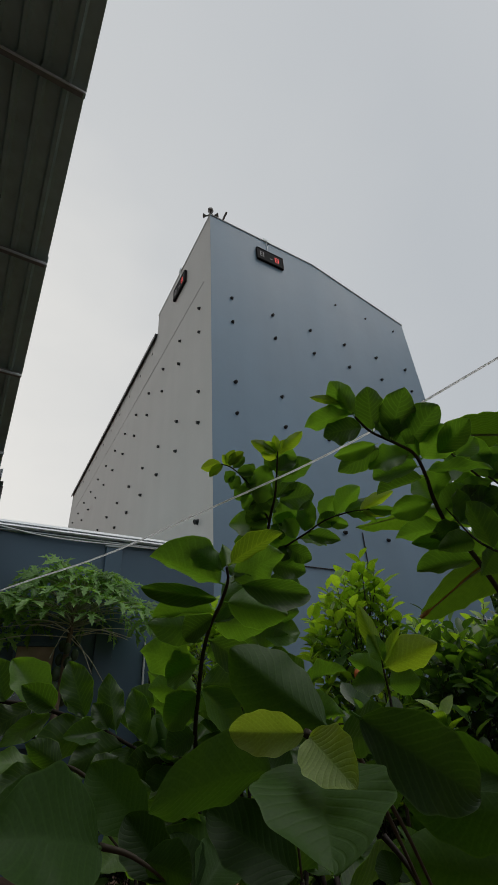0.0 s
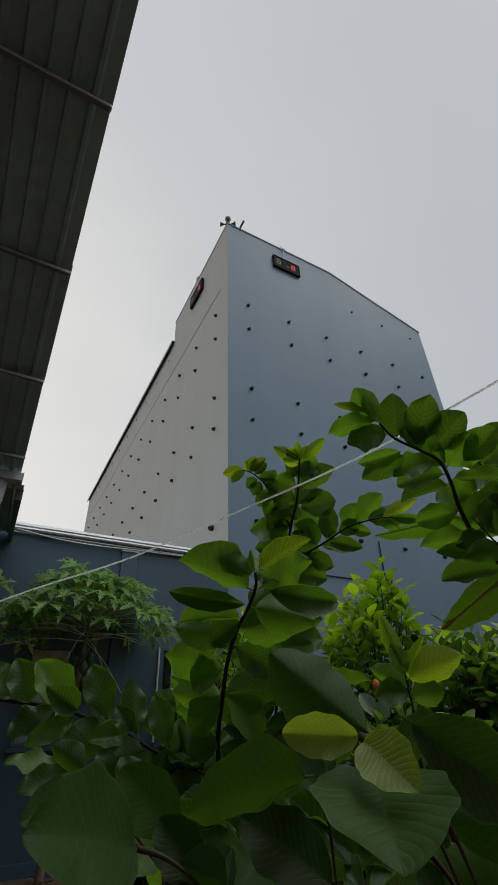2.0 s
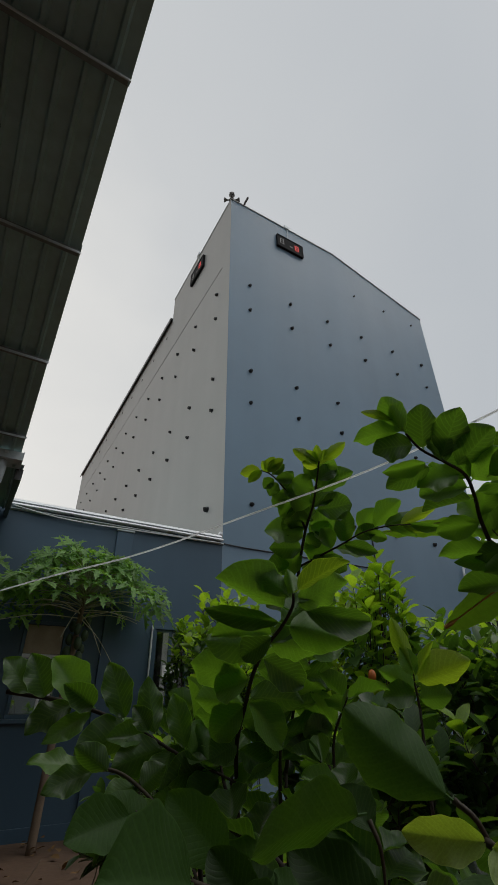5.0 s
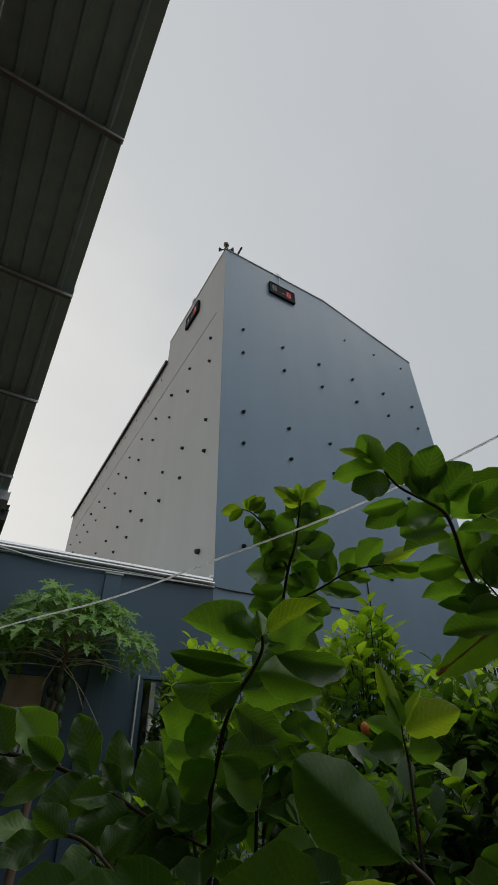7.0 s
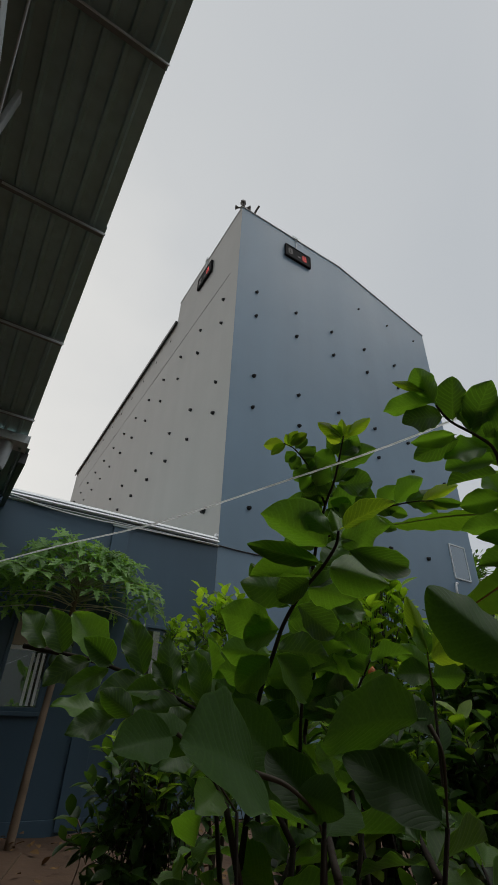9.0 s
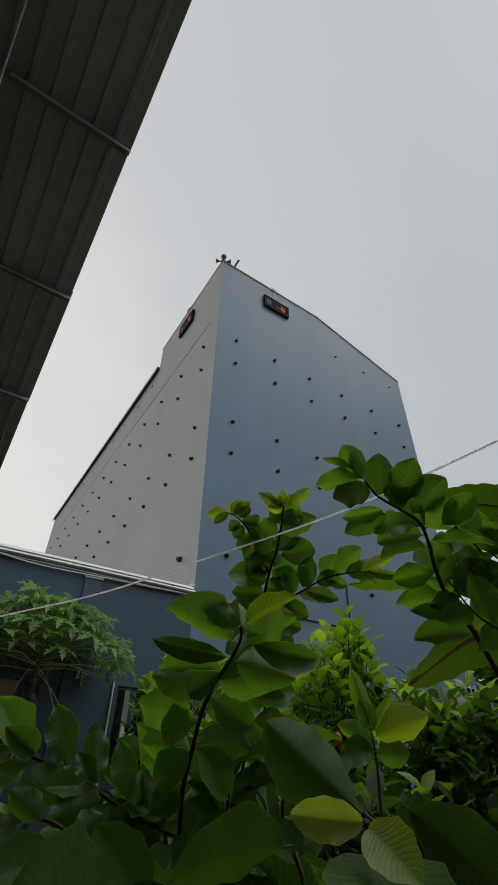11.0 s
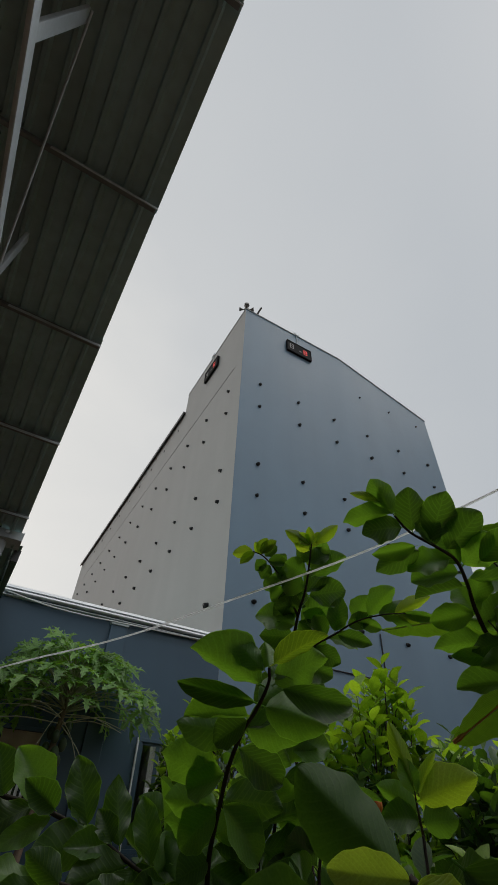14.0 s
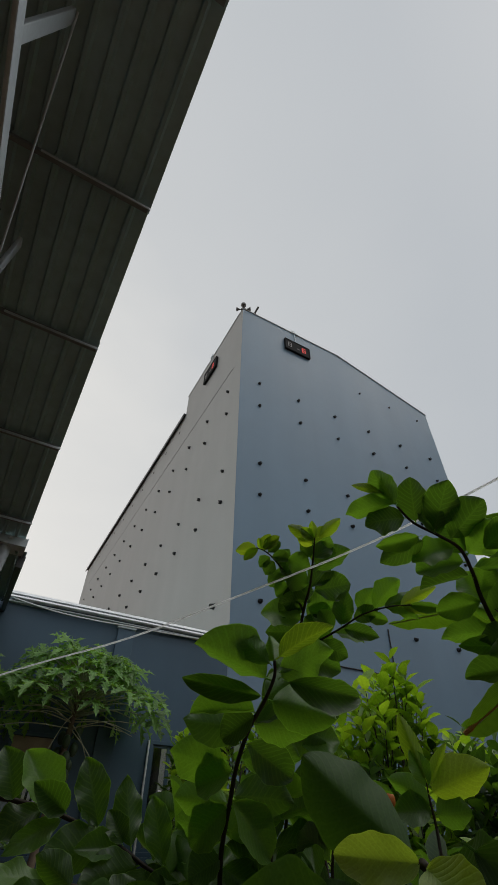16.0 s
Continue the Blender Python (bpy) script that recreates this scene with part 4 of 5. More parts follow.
lay(gv, GUAVA[4], (-2.720, -5.990, 1.768), (-2.626, -6.027, 1.789), (0.194, 0.817, 0.543), 1.16)
lay(gv, YOUNG[1], (-2.796, -6.201, 1.969), (-2.773, -6.237, 2.013), (0.310, 0.812, 0.494), 1.32)
lay(gv, YOUNG[2], (-2.796, -6.201, 1.969), (-2.835, -6.191, 2.011), (-0.457, -0.864, -0.213), 1.42)
part("stem", tapered([(-2.730, -6.030, 1.821), (-2.773, -6.044, 1.878), (-2.824, -6.057, 1.934), (-2.879, -6.062, 1.972), (-2.919, -6.059, 1.981)], 0.004), M_BARK, gv, smooth=True)
lay(gv, YOUNG[1], (-2.915, -6.059, 1.980), (-2.975, -6.024, 1.969), (0.279, 0.671, 0.687), 1.35)
lay(gv, YOUNG[0], (-2.912, -6.061, 1.981), (-2.945, -6.023, 1.946), (-0.632, -0.746, -0.211), 1.12)
lay(gv, YOUNG[0], (-2.904, -6.061, 1.979), (-2.889, -6.097, 2.020), (0.292, 0.775, 0.561), 1.32)
lay(gv, YOUNG[0], (-2.887, -6.062, 1.974), (-2.919, -6.069, 2.011), (0.487, 0.678, 0.550), 1.34)
lay(gv, GUAVA[2], (-2.866, -6.060, 1.963), (-2.805, -6.092, 1.956), (-0.474, -0.854, -0.216), 1.00)
lay(gv, GUAVA[1], (-2.853, -6.059, 1.954), (-2.870, -6.027, 1.915), (-0.492, -0.763, -0.419), 1.39)
lay(gv, GUAVA[2], (-2.836, -6.057, 1.942), (-2.818, -6.097, 1.986), (0.325, 0.773, 0.545), 1.20)
lay(gv, GUAVA[1], (-2.823, -6.056, 1.932), (-2.775, -6.087, 1.932), (-0.492, -0.783, -0.380), 1.53)
lay(gv, GUAVA[5], (-2.814, -6.054, 1.923), (-2.846, -6.015, 1.885), (0.296, 0.775, 0.558), 1.41)
lay(gv, GUAVA[5], (-2.879, -6.062, 1.972), (-2.851, -6.098, 2.002), (-0.671, -0.709, -0.216), 1.31)
lay(gv, YOUNG[2], (-2.896, -6.061, 1.977), (-2.860, -6.107, 2.015), (-0.666, -0.711, -0.226), 1.28)
lay(gv, GUAVA[5], (-2.845, -6.058, 1.948), (-2.767, -6.059, 1.913), (-0.114, -0.967, -0.229), 1.21)
lay(gv, GUAVA[4], (-2.800, -6.050, 1.907), (-2.746, -6.045, 1.883), (0.258, 0.644, 0.721), 1.63)
lay(gv, GUAVA[1], (-2.866, -6.060, 1.963), (-2.888, -6.022, 1.940), (-0.761, -0.592, -0.267), 1.45)
lay(gv, GUAVA[4], (-2.796, -6.050, 1.904), (-2.830, -6.022, 1.937), (-0.594, -0.803, 0.051), 1.70)
lay(gv, GUAVA[1], (-2.764, -6.042, 1.868), (-2.706, -6.061, 1.879), (-0.287, -0.953, -0.100), 1.72)
lay(gv, GUAVA[5], (-2.759, -6.041, 1.861), (-2.787, -5.979, 1.824), (0.556, 0.605, 0.570), 1.39)
lay(gv, GUAVA[2], (-2.784, -6.047, 1.891), (-2.819, -6.010, 1.860), (-0.752, -0.657, 0.057), 1.88)
lay(gv, GUAVA[3], (-2.778, -6.046, 1.884), (-2.742, -6.086, 1.914), (0.339, 0.733, 0.590), 1.46)
part("stem", tapered([(-2.711, -5.961, 1.721), (-2.678, -6.031, 1.744), (-2.648, -6.103, 1.765), (-2.622, -6.177, 1.787), (-2.592, -6.262, 1.787), (-2.565, -6.317, 1.778)], 0.004), M_BARK, gv, smooth=True)
lay(gv, GUAVA[4], (-2.649, -6.105, 1.769), (-2.650, -6.154, 1.864), (-0.685, -0.644, -0.340), 0.98)
lay(gv, GUAVA[4], (-2.633, -6.145, 1.779), (-2.581, -6.205, 1.806), (-0.646, -0.699, -0.307), 1.00)
lay(gv, GUAVA[2], (-2.625, -6.172, 1.789), (-2.606, -6.226, 1.854), (0.353, 0.770, 0.532), 1.16)
lay(gv, GUAVA[5], (-2.611, -6.211, 1.791), (-2.568, -6.296, 1.863), (0.303, 0.699, 0.648), 0.98)
lay(gv, GUAVA[2], (-2.600, -6.240, 1.789), (-2.532, -6.328, 1.817), (0.676, 0.644, 0.358), 0.65)
lay(gv, YOUNG[2], (-2.580, -6.283, 1.782), (-2.518, -6.376, 1.820), (0.531, 0.602, 0.596), 0.73)
lay(gv, YOUNG[1], (-2.576, -6.292, 1.779), (-2.526, -6.333, 1.756), (0.660, 0.481, 0.578), 0.88)
lay(gv, GUAVA[2], (-2.569, -6.309, 1.781), (-2.505, -6.371, 1.763), (-0.675, -0.557, -0.483), 0.53)
lay(gv, GUAVA[3], (-2.598, -6.249, 1.789), (-2.528, -6.299, 1.753), (0.581, 0.232, 0.780), 0.72)
lay(gv, GUAVA[5], (-2.621, -6.178, 1.787), (-2.565, -6.218, 1.764), (-0.631, -0.671, -0.388), 0.87)
lay(gv, GUAVA[4], (-2.646, -6.106, 1.765), (-2.559, -6.166, 1.735), (-0.609, -0.750, -0.258), 0.71)
lay(gv, GUAVA[4], (-2.658, -6.078, 1.758), (-2.582, -6.125, 1.727), (-0.383, -0.847, 0.369), 1.04)
lay(gv, GUAVA[4], (-2.672, -6.045, 1.748), (-2.686, -6.015, 1.698), (0.428, 0.823, 0.373), 1.44)
lay(gv, GUAVA[5], (-2.661, -6.070, 1.756), (-2.699, -6.073, 1.822), (-0.264, -0.944, -0.196), 1.32)
lay(gv, GUAVA[3], (-2.678, -6.031, 1.744), (-2.605, -6.067, 1.696), (-0.566, -0.774, -0.284), 1.04)
lay(gv, GUAVA[4], (-2.635, -6.136, 1.774), (-2.680, -6.128, 1.829), (0.654, 0.609, 0.448), 1.20)
# the branch that leans in over the yard
part("stem", tapered([(-2.312, -6.483, 1.478), (-2.400, -6.487, 1.605), (-2.465, -6.483, 1.675), (-2.520, -6.502, 1.740), (-2.562, -6.529, 1.783), (-2.620, -6.556, 1.821), (-2.673, -6.548, 1.847), (-2.724, -6.520, 1.886), (-2.762, -6.515, 1.924)], 0.007), M_BARK, gv, smooth=True)
lay(gv, GUAVA[5], (-2.762, -6.515, 1.924), (-2.837, -6.523, 2.007), (0.562, 0.599, 0.570), 1.04)
lay(gv, GUAVA[1], (-2.764, -6.519, 1.931), (-2.855, -6.420, 1.919), (0.234, 0.330, 0.915), 0.71)
lay(gv, YOUNG[1], (-2.790, -6.515, 1.955), (-2.865, -6.470, 1.982), (0.523, 0.429, 0.736), 0.58)
lay(gv, YOUNG[1], (-2.772, -6.517, 1.938), (-2.813, -6.528, 1.989), (0.462, 0.721, 0.517), 1.14)
lay(gv, GUAVA[3], (-2.737, -6.516, 1.897), (-2.811, -6.440, 1.897), (-0.714, -0.695, 0.082), 1.56)
lay(gv, GUAVA[5], (-2.718, -6.523, 1.882), (-2.761, -6.575, 1.980), (0.511, 0.649, 0.564), 1.12)
lay(gv, GUAVA[3], (-2.684, -6.542, 1.856), (-2.697, -6.633, 1.958), (0.696, 0.487, 0.527), 1.06)
lay(gv, GUAVA[5], (-2.650, -6.554, 1.838), (-2.625, -6.663, 1.907), (0.387, 0.552, 0.739), 1.28)
lay(gv, GUAVA[0], (-2.703, -6.517, 1.855), (-2.778, -6.430, 1.846), (-0.555, -0.543, -0.630), 0.66)
lay(gv, GUAVA[0], (-2.694, -6.520, 1.846), (-2.761, -6.418, 1.809), (0.629, 0.599, 0.495), 0.87)
lay(gv, GUAVA[1], (-2.630, -6.553, 1.824), (-2.696, -6.463, 1.814), (-0.802, -0.578, 0.154), 1.29)
lay(gv, GUAVA[3], (-2.600, -6.554, 1.812), (-2.579, -6.645, 1.871), (0.647, 0.516, 0.561), 1.55)
lay(gv, GUAVA[5], (-2.577, -6.585, 1.816), (-2.551, -6.686, 1.871), (-0.755, -0.451, -0.477), 0.95)
lay(gv, GUAVA[1], (-2.574, -6.537, 1.792), (-2.483, -6.660, 1.761), (0.547, 0.202, 0.812), 0.50)
lay(gv, GUAVA[2], (-2.591, -6.542, 1.802), (-2.653, -6.432, 1.805), (-0.818, -0.470, 0.331), 1.39)
lay(gv, GUAVA[2], (-2.565, -6.526, 1.782), (-2.625, -6.408, 1.773), (0.362, 0.259, 0.896), 0.90)
lay(gv, GUAVA[5], (-2.525, -6.504, 1.745), (-2.531, -6.557, 1.824), (-0.504, -0.697, -0.510), 1.00)
lay(gv, GUAVA[5], (-2.515, -6.500, 1.735), (-2.583, -6.406, 1.725), (-0.767, -0.582, -0.271), 0.95)
lay(gv, GUAVA[2], (-2.485, -6.490, 1.700), (-2.436, -6.571, 1.759), (0.344, 0.684, 0.643), 1.53)
lay(gv, GUAVA[1], (-2.465, -6.496, 1.686), (-2.382, -6.593, 1.744), (-0.694, -0.699, -0.173), 1.35)
lay(gv, GUAVA[4], (-2.463, -6.481, 1.671), (-2.548, -6.371, 1.673), (0.547, 0.409, 0.730), 0.85)
lay(gv, GUAVA[4], (-2.438, -6.481, 1.643), (-2.511, -6.389, 1.657), (-0.783, -0.592, -0.191), 0.61)
lay(gv, GUAVA[0], (-2.392, -6.487, 1.595), (-2.482, -6.360, 1.592), (-0.744, -0.519, 0.421), 0.86)
lay(gv, GUAVA[5], (-2.398, -6.488, 1.603), (-2.343, -6.551, 1.660), (0.447, 0.780, 0.438), 1.62)
lay(gv, GUAVA[1], (-2.372, -6.486, 1.567), (-2.319, -6.544, 1.625), (-0.820, -0.528, 0.220), 1.46)
lay(gv, GUAVA[2], (-2.672, -6.547, 1.846), (-2.709, -6.535, 1.922), (-0.386, -0.921, -0.051), 1.32)
lay(gv, GUAVA[2], (-2.603, -6.557, 1.814), (-2.630, -6.539, 1.898), (-0.947, -0.176, -0.270), 1.25)
lay(gv, GUAVA[0], (-2.506, -6.498, 1.726), (-2.523, -6.469, 1.820), (-0.815, -0.577, 0.039), 1.23)
part("stem", tapered([(-2.292, -6.593, 1.708), (-2.388, -6.589, 1.763), (-2.468, -6.582, 1.817), (-2.521, -6.577, 1.858)], 0.0045), M_BARK, gv, smooth=True)
lay(gv, GUAVA[5], (-2.400, -6.587, 1.771), (-2.385, -6.678, 1.833), (0.568, 0.526, 0.633), 1.55)
lay(gv, GUAVA[4], (-2.438, -6.583, 1.796), (-2.398, -6.647, 1.832), (0.735, 0.619, 0.277), 1.61)
lay(gv, GUAVA[0], (-2.419, -6.584, 1.782), (-2.432, -6.513, 1.775), (-0.982, -0.189, 0.023), 1.86)
lay(gv, GUAVA[2], (-2.370, -6.589, 1.753), (-2.397, -6.514, 1.716), (-0.944, -0.219, 0.246), 2.07)
lay(gv, GUAVA[4], (-2.458, -6.582, 1.809), (-2.477, -6.512, 1.812), (-0.900, -0.263, 0.348), 2.17)
lay(gv, GUAVA[3], (-2.351, -6.588, 1.741), (-2.327, -6.649, 1.754), (0.698, 0.409, 0.588), 2.52)
lay(gv, GUAVA[5], (-2.490, -6.580, 1.834), (-2.458, -6.632, 1.874), (-0.745, -0.628, -0.225), 1.62)
lay(gv, GUAVA[2], (-2.346, -6.586, 1.736), (-2.345, -6.533, 1.657), (-0.799, -0.495, -0.341), 1.61)
# the low branch with its row of upright leaves
part("stem", tapered([(-3.473, -5.612, 1.361), (-3.334, -5.700, 1.337), (-3.265, -5.780, 1.313), (-3.175, -5.869, 1.273), (-3.106, -5.951, 1.228), (-3.034, -6.021, 1.193), (-2.999, -6.059, 1.174)], 0.0065), M_BARK, gu, smooth=True)
lay(gu, GUAVA[0], (-3.295, -5.744, 1.328), (-3.391, -5.743, 1.439), (0.233, -0.949, 0.213), 1.10)
lay(gu, GUAVA[2], (-3.268, -5.775, 1.321), (-3.361, -5.796, 1.374), (0.178, -0.980, -0.084), 0.97)
lay(gu, GUAVA[3], (-3.202, -5.839, 1.291), (-3.261, -5.837, 1.426), (-0.191, -0.979, -0.068), 0.85)
lay(gu, GUAVA[1], (-3.209, -5.832, 1.292), (-3.270, -5.843, 1.347), (0.484, -0.787, 0.383), 1.17)
lay(gu, GUAVA[4], (-3.156, -5.888, 1.267), (-3.199, -5.879, 1.326), (-0.030, -0.991, 0.129), 1.13)
lay(gu, GUAVA[3], (-3.141, -5.905, 1.259), (-3.171, -5.882, 1.390), (0.210, 0.971, -0.118), 0.79)
lay(gu, GUAVA[3], (-3.086, -5.966, 1.231), (-3.123, -5.957, 1.352), (-0.421, -0.905, -0.061), 0.74)
lay(gu, GUAVA[3], (-3.312, -5.725, 1.330), (-3.423, -5.733, 1.268), (-0.260, -0.779, 0.570), 1.17)
lay(gu, GUAVA[1], (-3.274, -5.769, 1.314), (-3.387, -5.784, 1.249), (0.098, -0.993, 0.071), 0.65)
lay(gu, GUAVA[0], (-3.183, -5.861, 1.271), (-3.323, -5.856, 1.228), (-0.043, 0.965, 0.260), 1.11)
lay(gu, GUAVA[4], (-3.124, -5.929, 1.237), (-3.249, -5.920, 1.203), (0.073, 0.997, 0.007), 1.12)
lay(gu, GUAVA[0], (-3.160, -5.885, 1.262), (-3.262, -5.893, 1.258), (0.054, -0.905, 0.421), 0.89)
lay(gu, GUAVA[4], (-3.051, -6.004, 1.197), (-3.140, -5.975, 1.173), (0.183, 0.897, 0.401), 1.51)
lay(gu, GUAVA[0], (-3.082, -5.971, 1.222), (-3.001, -5.980, 1.285), (-0.064, 0.973, 0.220), 1.26)
lay(gu, GUAVA[4], (-3.379, -5.670, 1.342), (-3.439, -5.676, 1.452), (0.132, -0.991, 0.018), 1.12)
lay(gu, GUAVA[1], (-3.420, -5.645, 1.353), (-3.500, -5.650, 1.442), (0.195, -0.974, 0.114), 1.15)
lay(gu, GUAVA[4], (-3.041, -6.013, 1.196), (-3.064, -5.971, 1.285), (0.557, 0.796, -0.236), 1.05)
lay(gu, GUAVA[5], (-3.231, -5.811, 1.301), (-3.150, -5.850, 1.218), (0.583, 0.789, 0.195), 0.92)
lay(gu, GUAVA[1], (-3.026, -6.030, 1.185), (-3.095, -6.009, 1.127), (0.186, 0.974, 0.128), 1.46)
lay(gu, GUAVA[2], (-3.114, -5.941, 1.232), (-3.143, -5.957, 1.159), (-0.557, -0.737, 0.382), 1.58)
part("stem", tapered([(-3.348, -5.900, 1.200), (-3.310, -5.945, 1.207), (-3.270, -6.033, 1.208), (-3.238, -6.124, 1.183), (-3.208, -6.220, 1.137), (-3.196, -6.273, 1.093)], 0.005), M_TWIG, gu, smooth=True)
lay(gu, GUAVA[3], (-3.310, -5.945, 1.205), (-3.430, -5.931, 1.224), (0.022, -0.755, 0.656), 0.77)
lay(gu, GUAVA[3], (-3.298, -5.969, 1.205), (-3.401, -5.978, 1.176), (-0.012, -0.941, 0.338), 0.87)
lay(gu, GUAVA[0], (-3.277, -6.015, 1.206), (-3.354, -6.002, 1.251), (0.293, 0.929, 0.228), 0.97)
lay(gu, GUAVA[0], (-3.248, -6.094, 1.191), (-3.308, -6.114, 1.159), (-0.322, 0.947, -0.016), 1.30)
lay(gu, GUAVA[0], (-3.241, -6.113, 1.186), (-3.189, -6.104, 1.220), (-0.173, 0.985, 0.012), 1.39)
lay(gu, GUAVA[4], (-3.221, -6.168, 1.161), (-3.286, -6.197, 1.133), (0.085, -0.790, 0.607), 1.31)
lay(gu, GUAVA[4], (-3.212, -6.196, 1.149), (-3.155, -6.212, 1.173), (0.187, 0.961, 0.202), 1.50)
lay(gu, GUAVA[0], (-3.200, -6.251, 1.111), (-3.254, -6.281, 1.086), (0.094, -0.721, 0.687), 1.49)
# large leaves low in front
part("stem", tapered([(-3.336, -6.573, 1.163), (-3.305, -6.590, 1.153), (-3.258, -6.591, 1.123)], 0.0035), M_TWIG, gw, smooth=True)
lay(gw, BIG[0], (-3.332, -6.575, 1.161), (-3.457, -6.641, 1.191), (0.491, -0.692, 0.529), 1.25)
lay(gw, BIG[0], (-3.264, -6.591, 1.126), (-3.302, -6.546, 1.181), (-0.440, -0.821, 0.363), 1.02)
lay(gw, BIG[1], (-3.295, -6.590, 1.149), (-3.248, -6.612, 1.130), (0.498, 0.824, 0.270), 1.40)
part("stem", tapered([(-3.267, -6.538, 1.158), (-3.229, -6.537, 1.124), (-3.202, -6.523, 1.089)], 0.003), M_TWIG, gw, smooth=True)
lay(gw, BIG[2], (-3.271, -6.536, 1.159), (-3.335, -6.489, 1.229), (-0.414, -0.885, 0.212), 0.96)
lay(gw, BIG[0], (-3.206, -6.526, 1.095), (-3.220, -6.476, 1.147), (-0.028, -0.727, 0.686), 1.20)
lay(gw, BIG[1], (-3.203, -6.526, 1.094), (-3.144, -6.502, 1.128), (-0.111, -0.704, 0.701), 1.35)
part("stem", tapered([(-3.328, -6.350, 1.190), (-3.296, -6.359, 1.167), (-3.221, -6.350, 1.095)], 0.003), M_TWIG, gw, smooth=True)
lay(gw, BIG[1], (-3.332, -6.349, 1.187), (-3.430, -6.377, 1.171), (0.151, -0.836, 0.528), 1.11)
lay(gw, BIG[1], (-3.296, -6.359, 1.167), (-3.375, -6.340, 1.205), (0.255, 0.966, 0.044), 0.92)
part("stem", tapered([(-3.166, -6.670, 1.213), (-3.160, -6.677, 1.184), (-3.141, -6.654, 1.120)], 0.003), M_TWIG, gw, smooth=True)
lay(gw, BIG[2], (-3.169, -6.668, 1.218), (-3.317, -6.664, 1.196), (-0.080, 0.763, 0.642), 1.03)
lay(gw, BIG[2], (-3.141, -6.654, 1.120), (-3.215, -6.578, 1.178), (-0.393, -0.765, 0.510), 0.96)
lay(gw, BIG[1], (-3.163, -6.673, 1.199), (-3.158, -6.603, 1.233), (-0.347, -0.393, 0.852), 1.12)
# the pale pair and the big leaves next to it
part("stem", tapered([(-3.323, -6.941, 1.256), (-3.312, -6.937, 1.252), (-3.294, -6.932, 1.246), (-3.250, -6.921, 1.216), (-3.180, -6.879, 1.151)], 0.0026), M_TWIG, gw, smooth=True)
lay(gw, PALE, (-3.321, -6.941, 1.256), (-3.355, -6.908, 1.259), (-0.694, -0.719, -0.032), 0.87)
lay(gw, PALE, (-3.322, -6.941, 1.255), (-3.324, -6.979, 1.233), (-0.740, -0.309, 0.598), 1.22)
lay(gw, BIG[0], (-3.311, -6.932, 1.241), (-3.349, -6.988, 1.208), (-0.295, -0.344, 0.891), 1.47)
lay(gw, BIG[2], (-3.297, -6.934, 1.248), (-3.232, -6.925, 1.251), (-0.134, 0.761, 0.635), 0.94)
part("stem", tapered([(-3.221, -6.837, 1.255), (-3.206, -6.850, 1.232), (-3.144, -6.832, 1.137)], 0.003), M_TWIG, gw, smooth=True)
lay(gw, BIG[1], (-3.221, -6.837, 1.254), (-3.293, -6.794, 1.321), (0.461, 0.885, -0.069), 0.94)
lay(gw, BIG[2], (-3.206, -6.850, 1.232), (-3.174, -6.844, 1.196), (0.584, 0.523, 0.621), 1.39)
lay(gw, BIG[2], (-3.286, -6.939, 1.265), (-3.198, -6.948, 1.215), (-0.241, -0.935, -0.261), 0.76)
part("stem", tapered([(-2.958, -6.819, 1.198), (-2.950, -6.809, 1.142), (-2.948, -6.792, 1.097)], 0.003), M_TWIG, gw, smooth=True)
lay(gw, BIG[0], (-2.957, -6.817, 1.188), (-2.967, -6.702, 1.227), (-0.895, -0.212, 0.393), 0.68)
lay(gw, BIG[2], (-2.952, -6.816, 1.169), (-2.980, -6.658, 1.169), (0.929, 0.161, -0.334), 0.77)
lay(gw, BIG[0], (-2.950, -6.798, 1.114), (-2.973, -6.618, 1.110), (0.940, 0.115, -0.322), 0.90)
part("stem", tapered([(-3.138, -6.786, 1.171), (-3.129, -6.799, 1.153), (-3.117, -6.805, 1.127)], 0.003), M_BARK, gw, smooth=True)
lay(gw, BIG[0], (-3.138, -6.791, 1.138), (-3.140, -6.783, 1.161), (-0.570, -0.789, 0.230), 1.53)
# a paler sprig farther back
part("stem", tapered([(-2.355, -6.045, 1.317), (-2.374, -6.059, 1.377), (-2.390, -6.074, 1.406)], 0.004), M_TWIG, gv, smooth=True)
lay(gv, YOUNG[0], (-2.378, -6.065, 1.385), (-2.268, -6.194, 1.440), (0.621, 0.686, 0.379), 1.32)
lay(gv, GUAVA[1], (-2.383, -6.068, 1.394), (-2.409, -6.059, 1.487), (-0.610, -0.788, -0.081), 0.99)
lay(gv, YOUNG[2], (-2.388, -6.076, 1.406), (-2.437, -6.061, 1.569), (0.636, 0.762, 0.122), 0.68)
lay(gv, GUAVA[2], (-2.367, -6.057, 1.361), (-2.449, -5.987, 1.421), (0.741, 0.588, 0.324), 0.92)
lay(gv, GUAVA[2], (-2.360, -6.052, 1.339), (-2.294, -6.123, 1.349), (0.655, 0.659, 0.369), 1.47)
lay(gv, GUAVA[4], (-2.363, -6.053, 1.346), (-2.440, -5.981, 1.345), (-0.640, -0.674, 0.370), 1.31)
lay(gv, YOUNG[1], (-2.382, -6.073, 1.397), (-2.342, -6.131, 1.497), (0.591, 0.776, 0.219), 0.58)

# limbs that carry them, and the leaves deeper in the shrubs
shoot(gu, [(-3.144, -6.477, 1.042), (-3.062, -6.336, 1.093), (-3.099, -6.242, 1.126), (-3.135, -6.159, 1.149)], 4, 0.14, (-0.2, -0.5, 0.9), 0.2, 0.006, 65, 0)
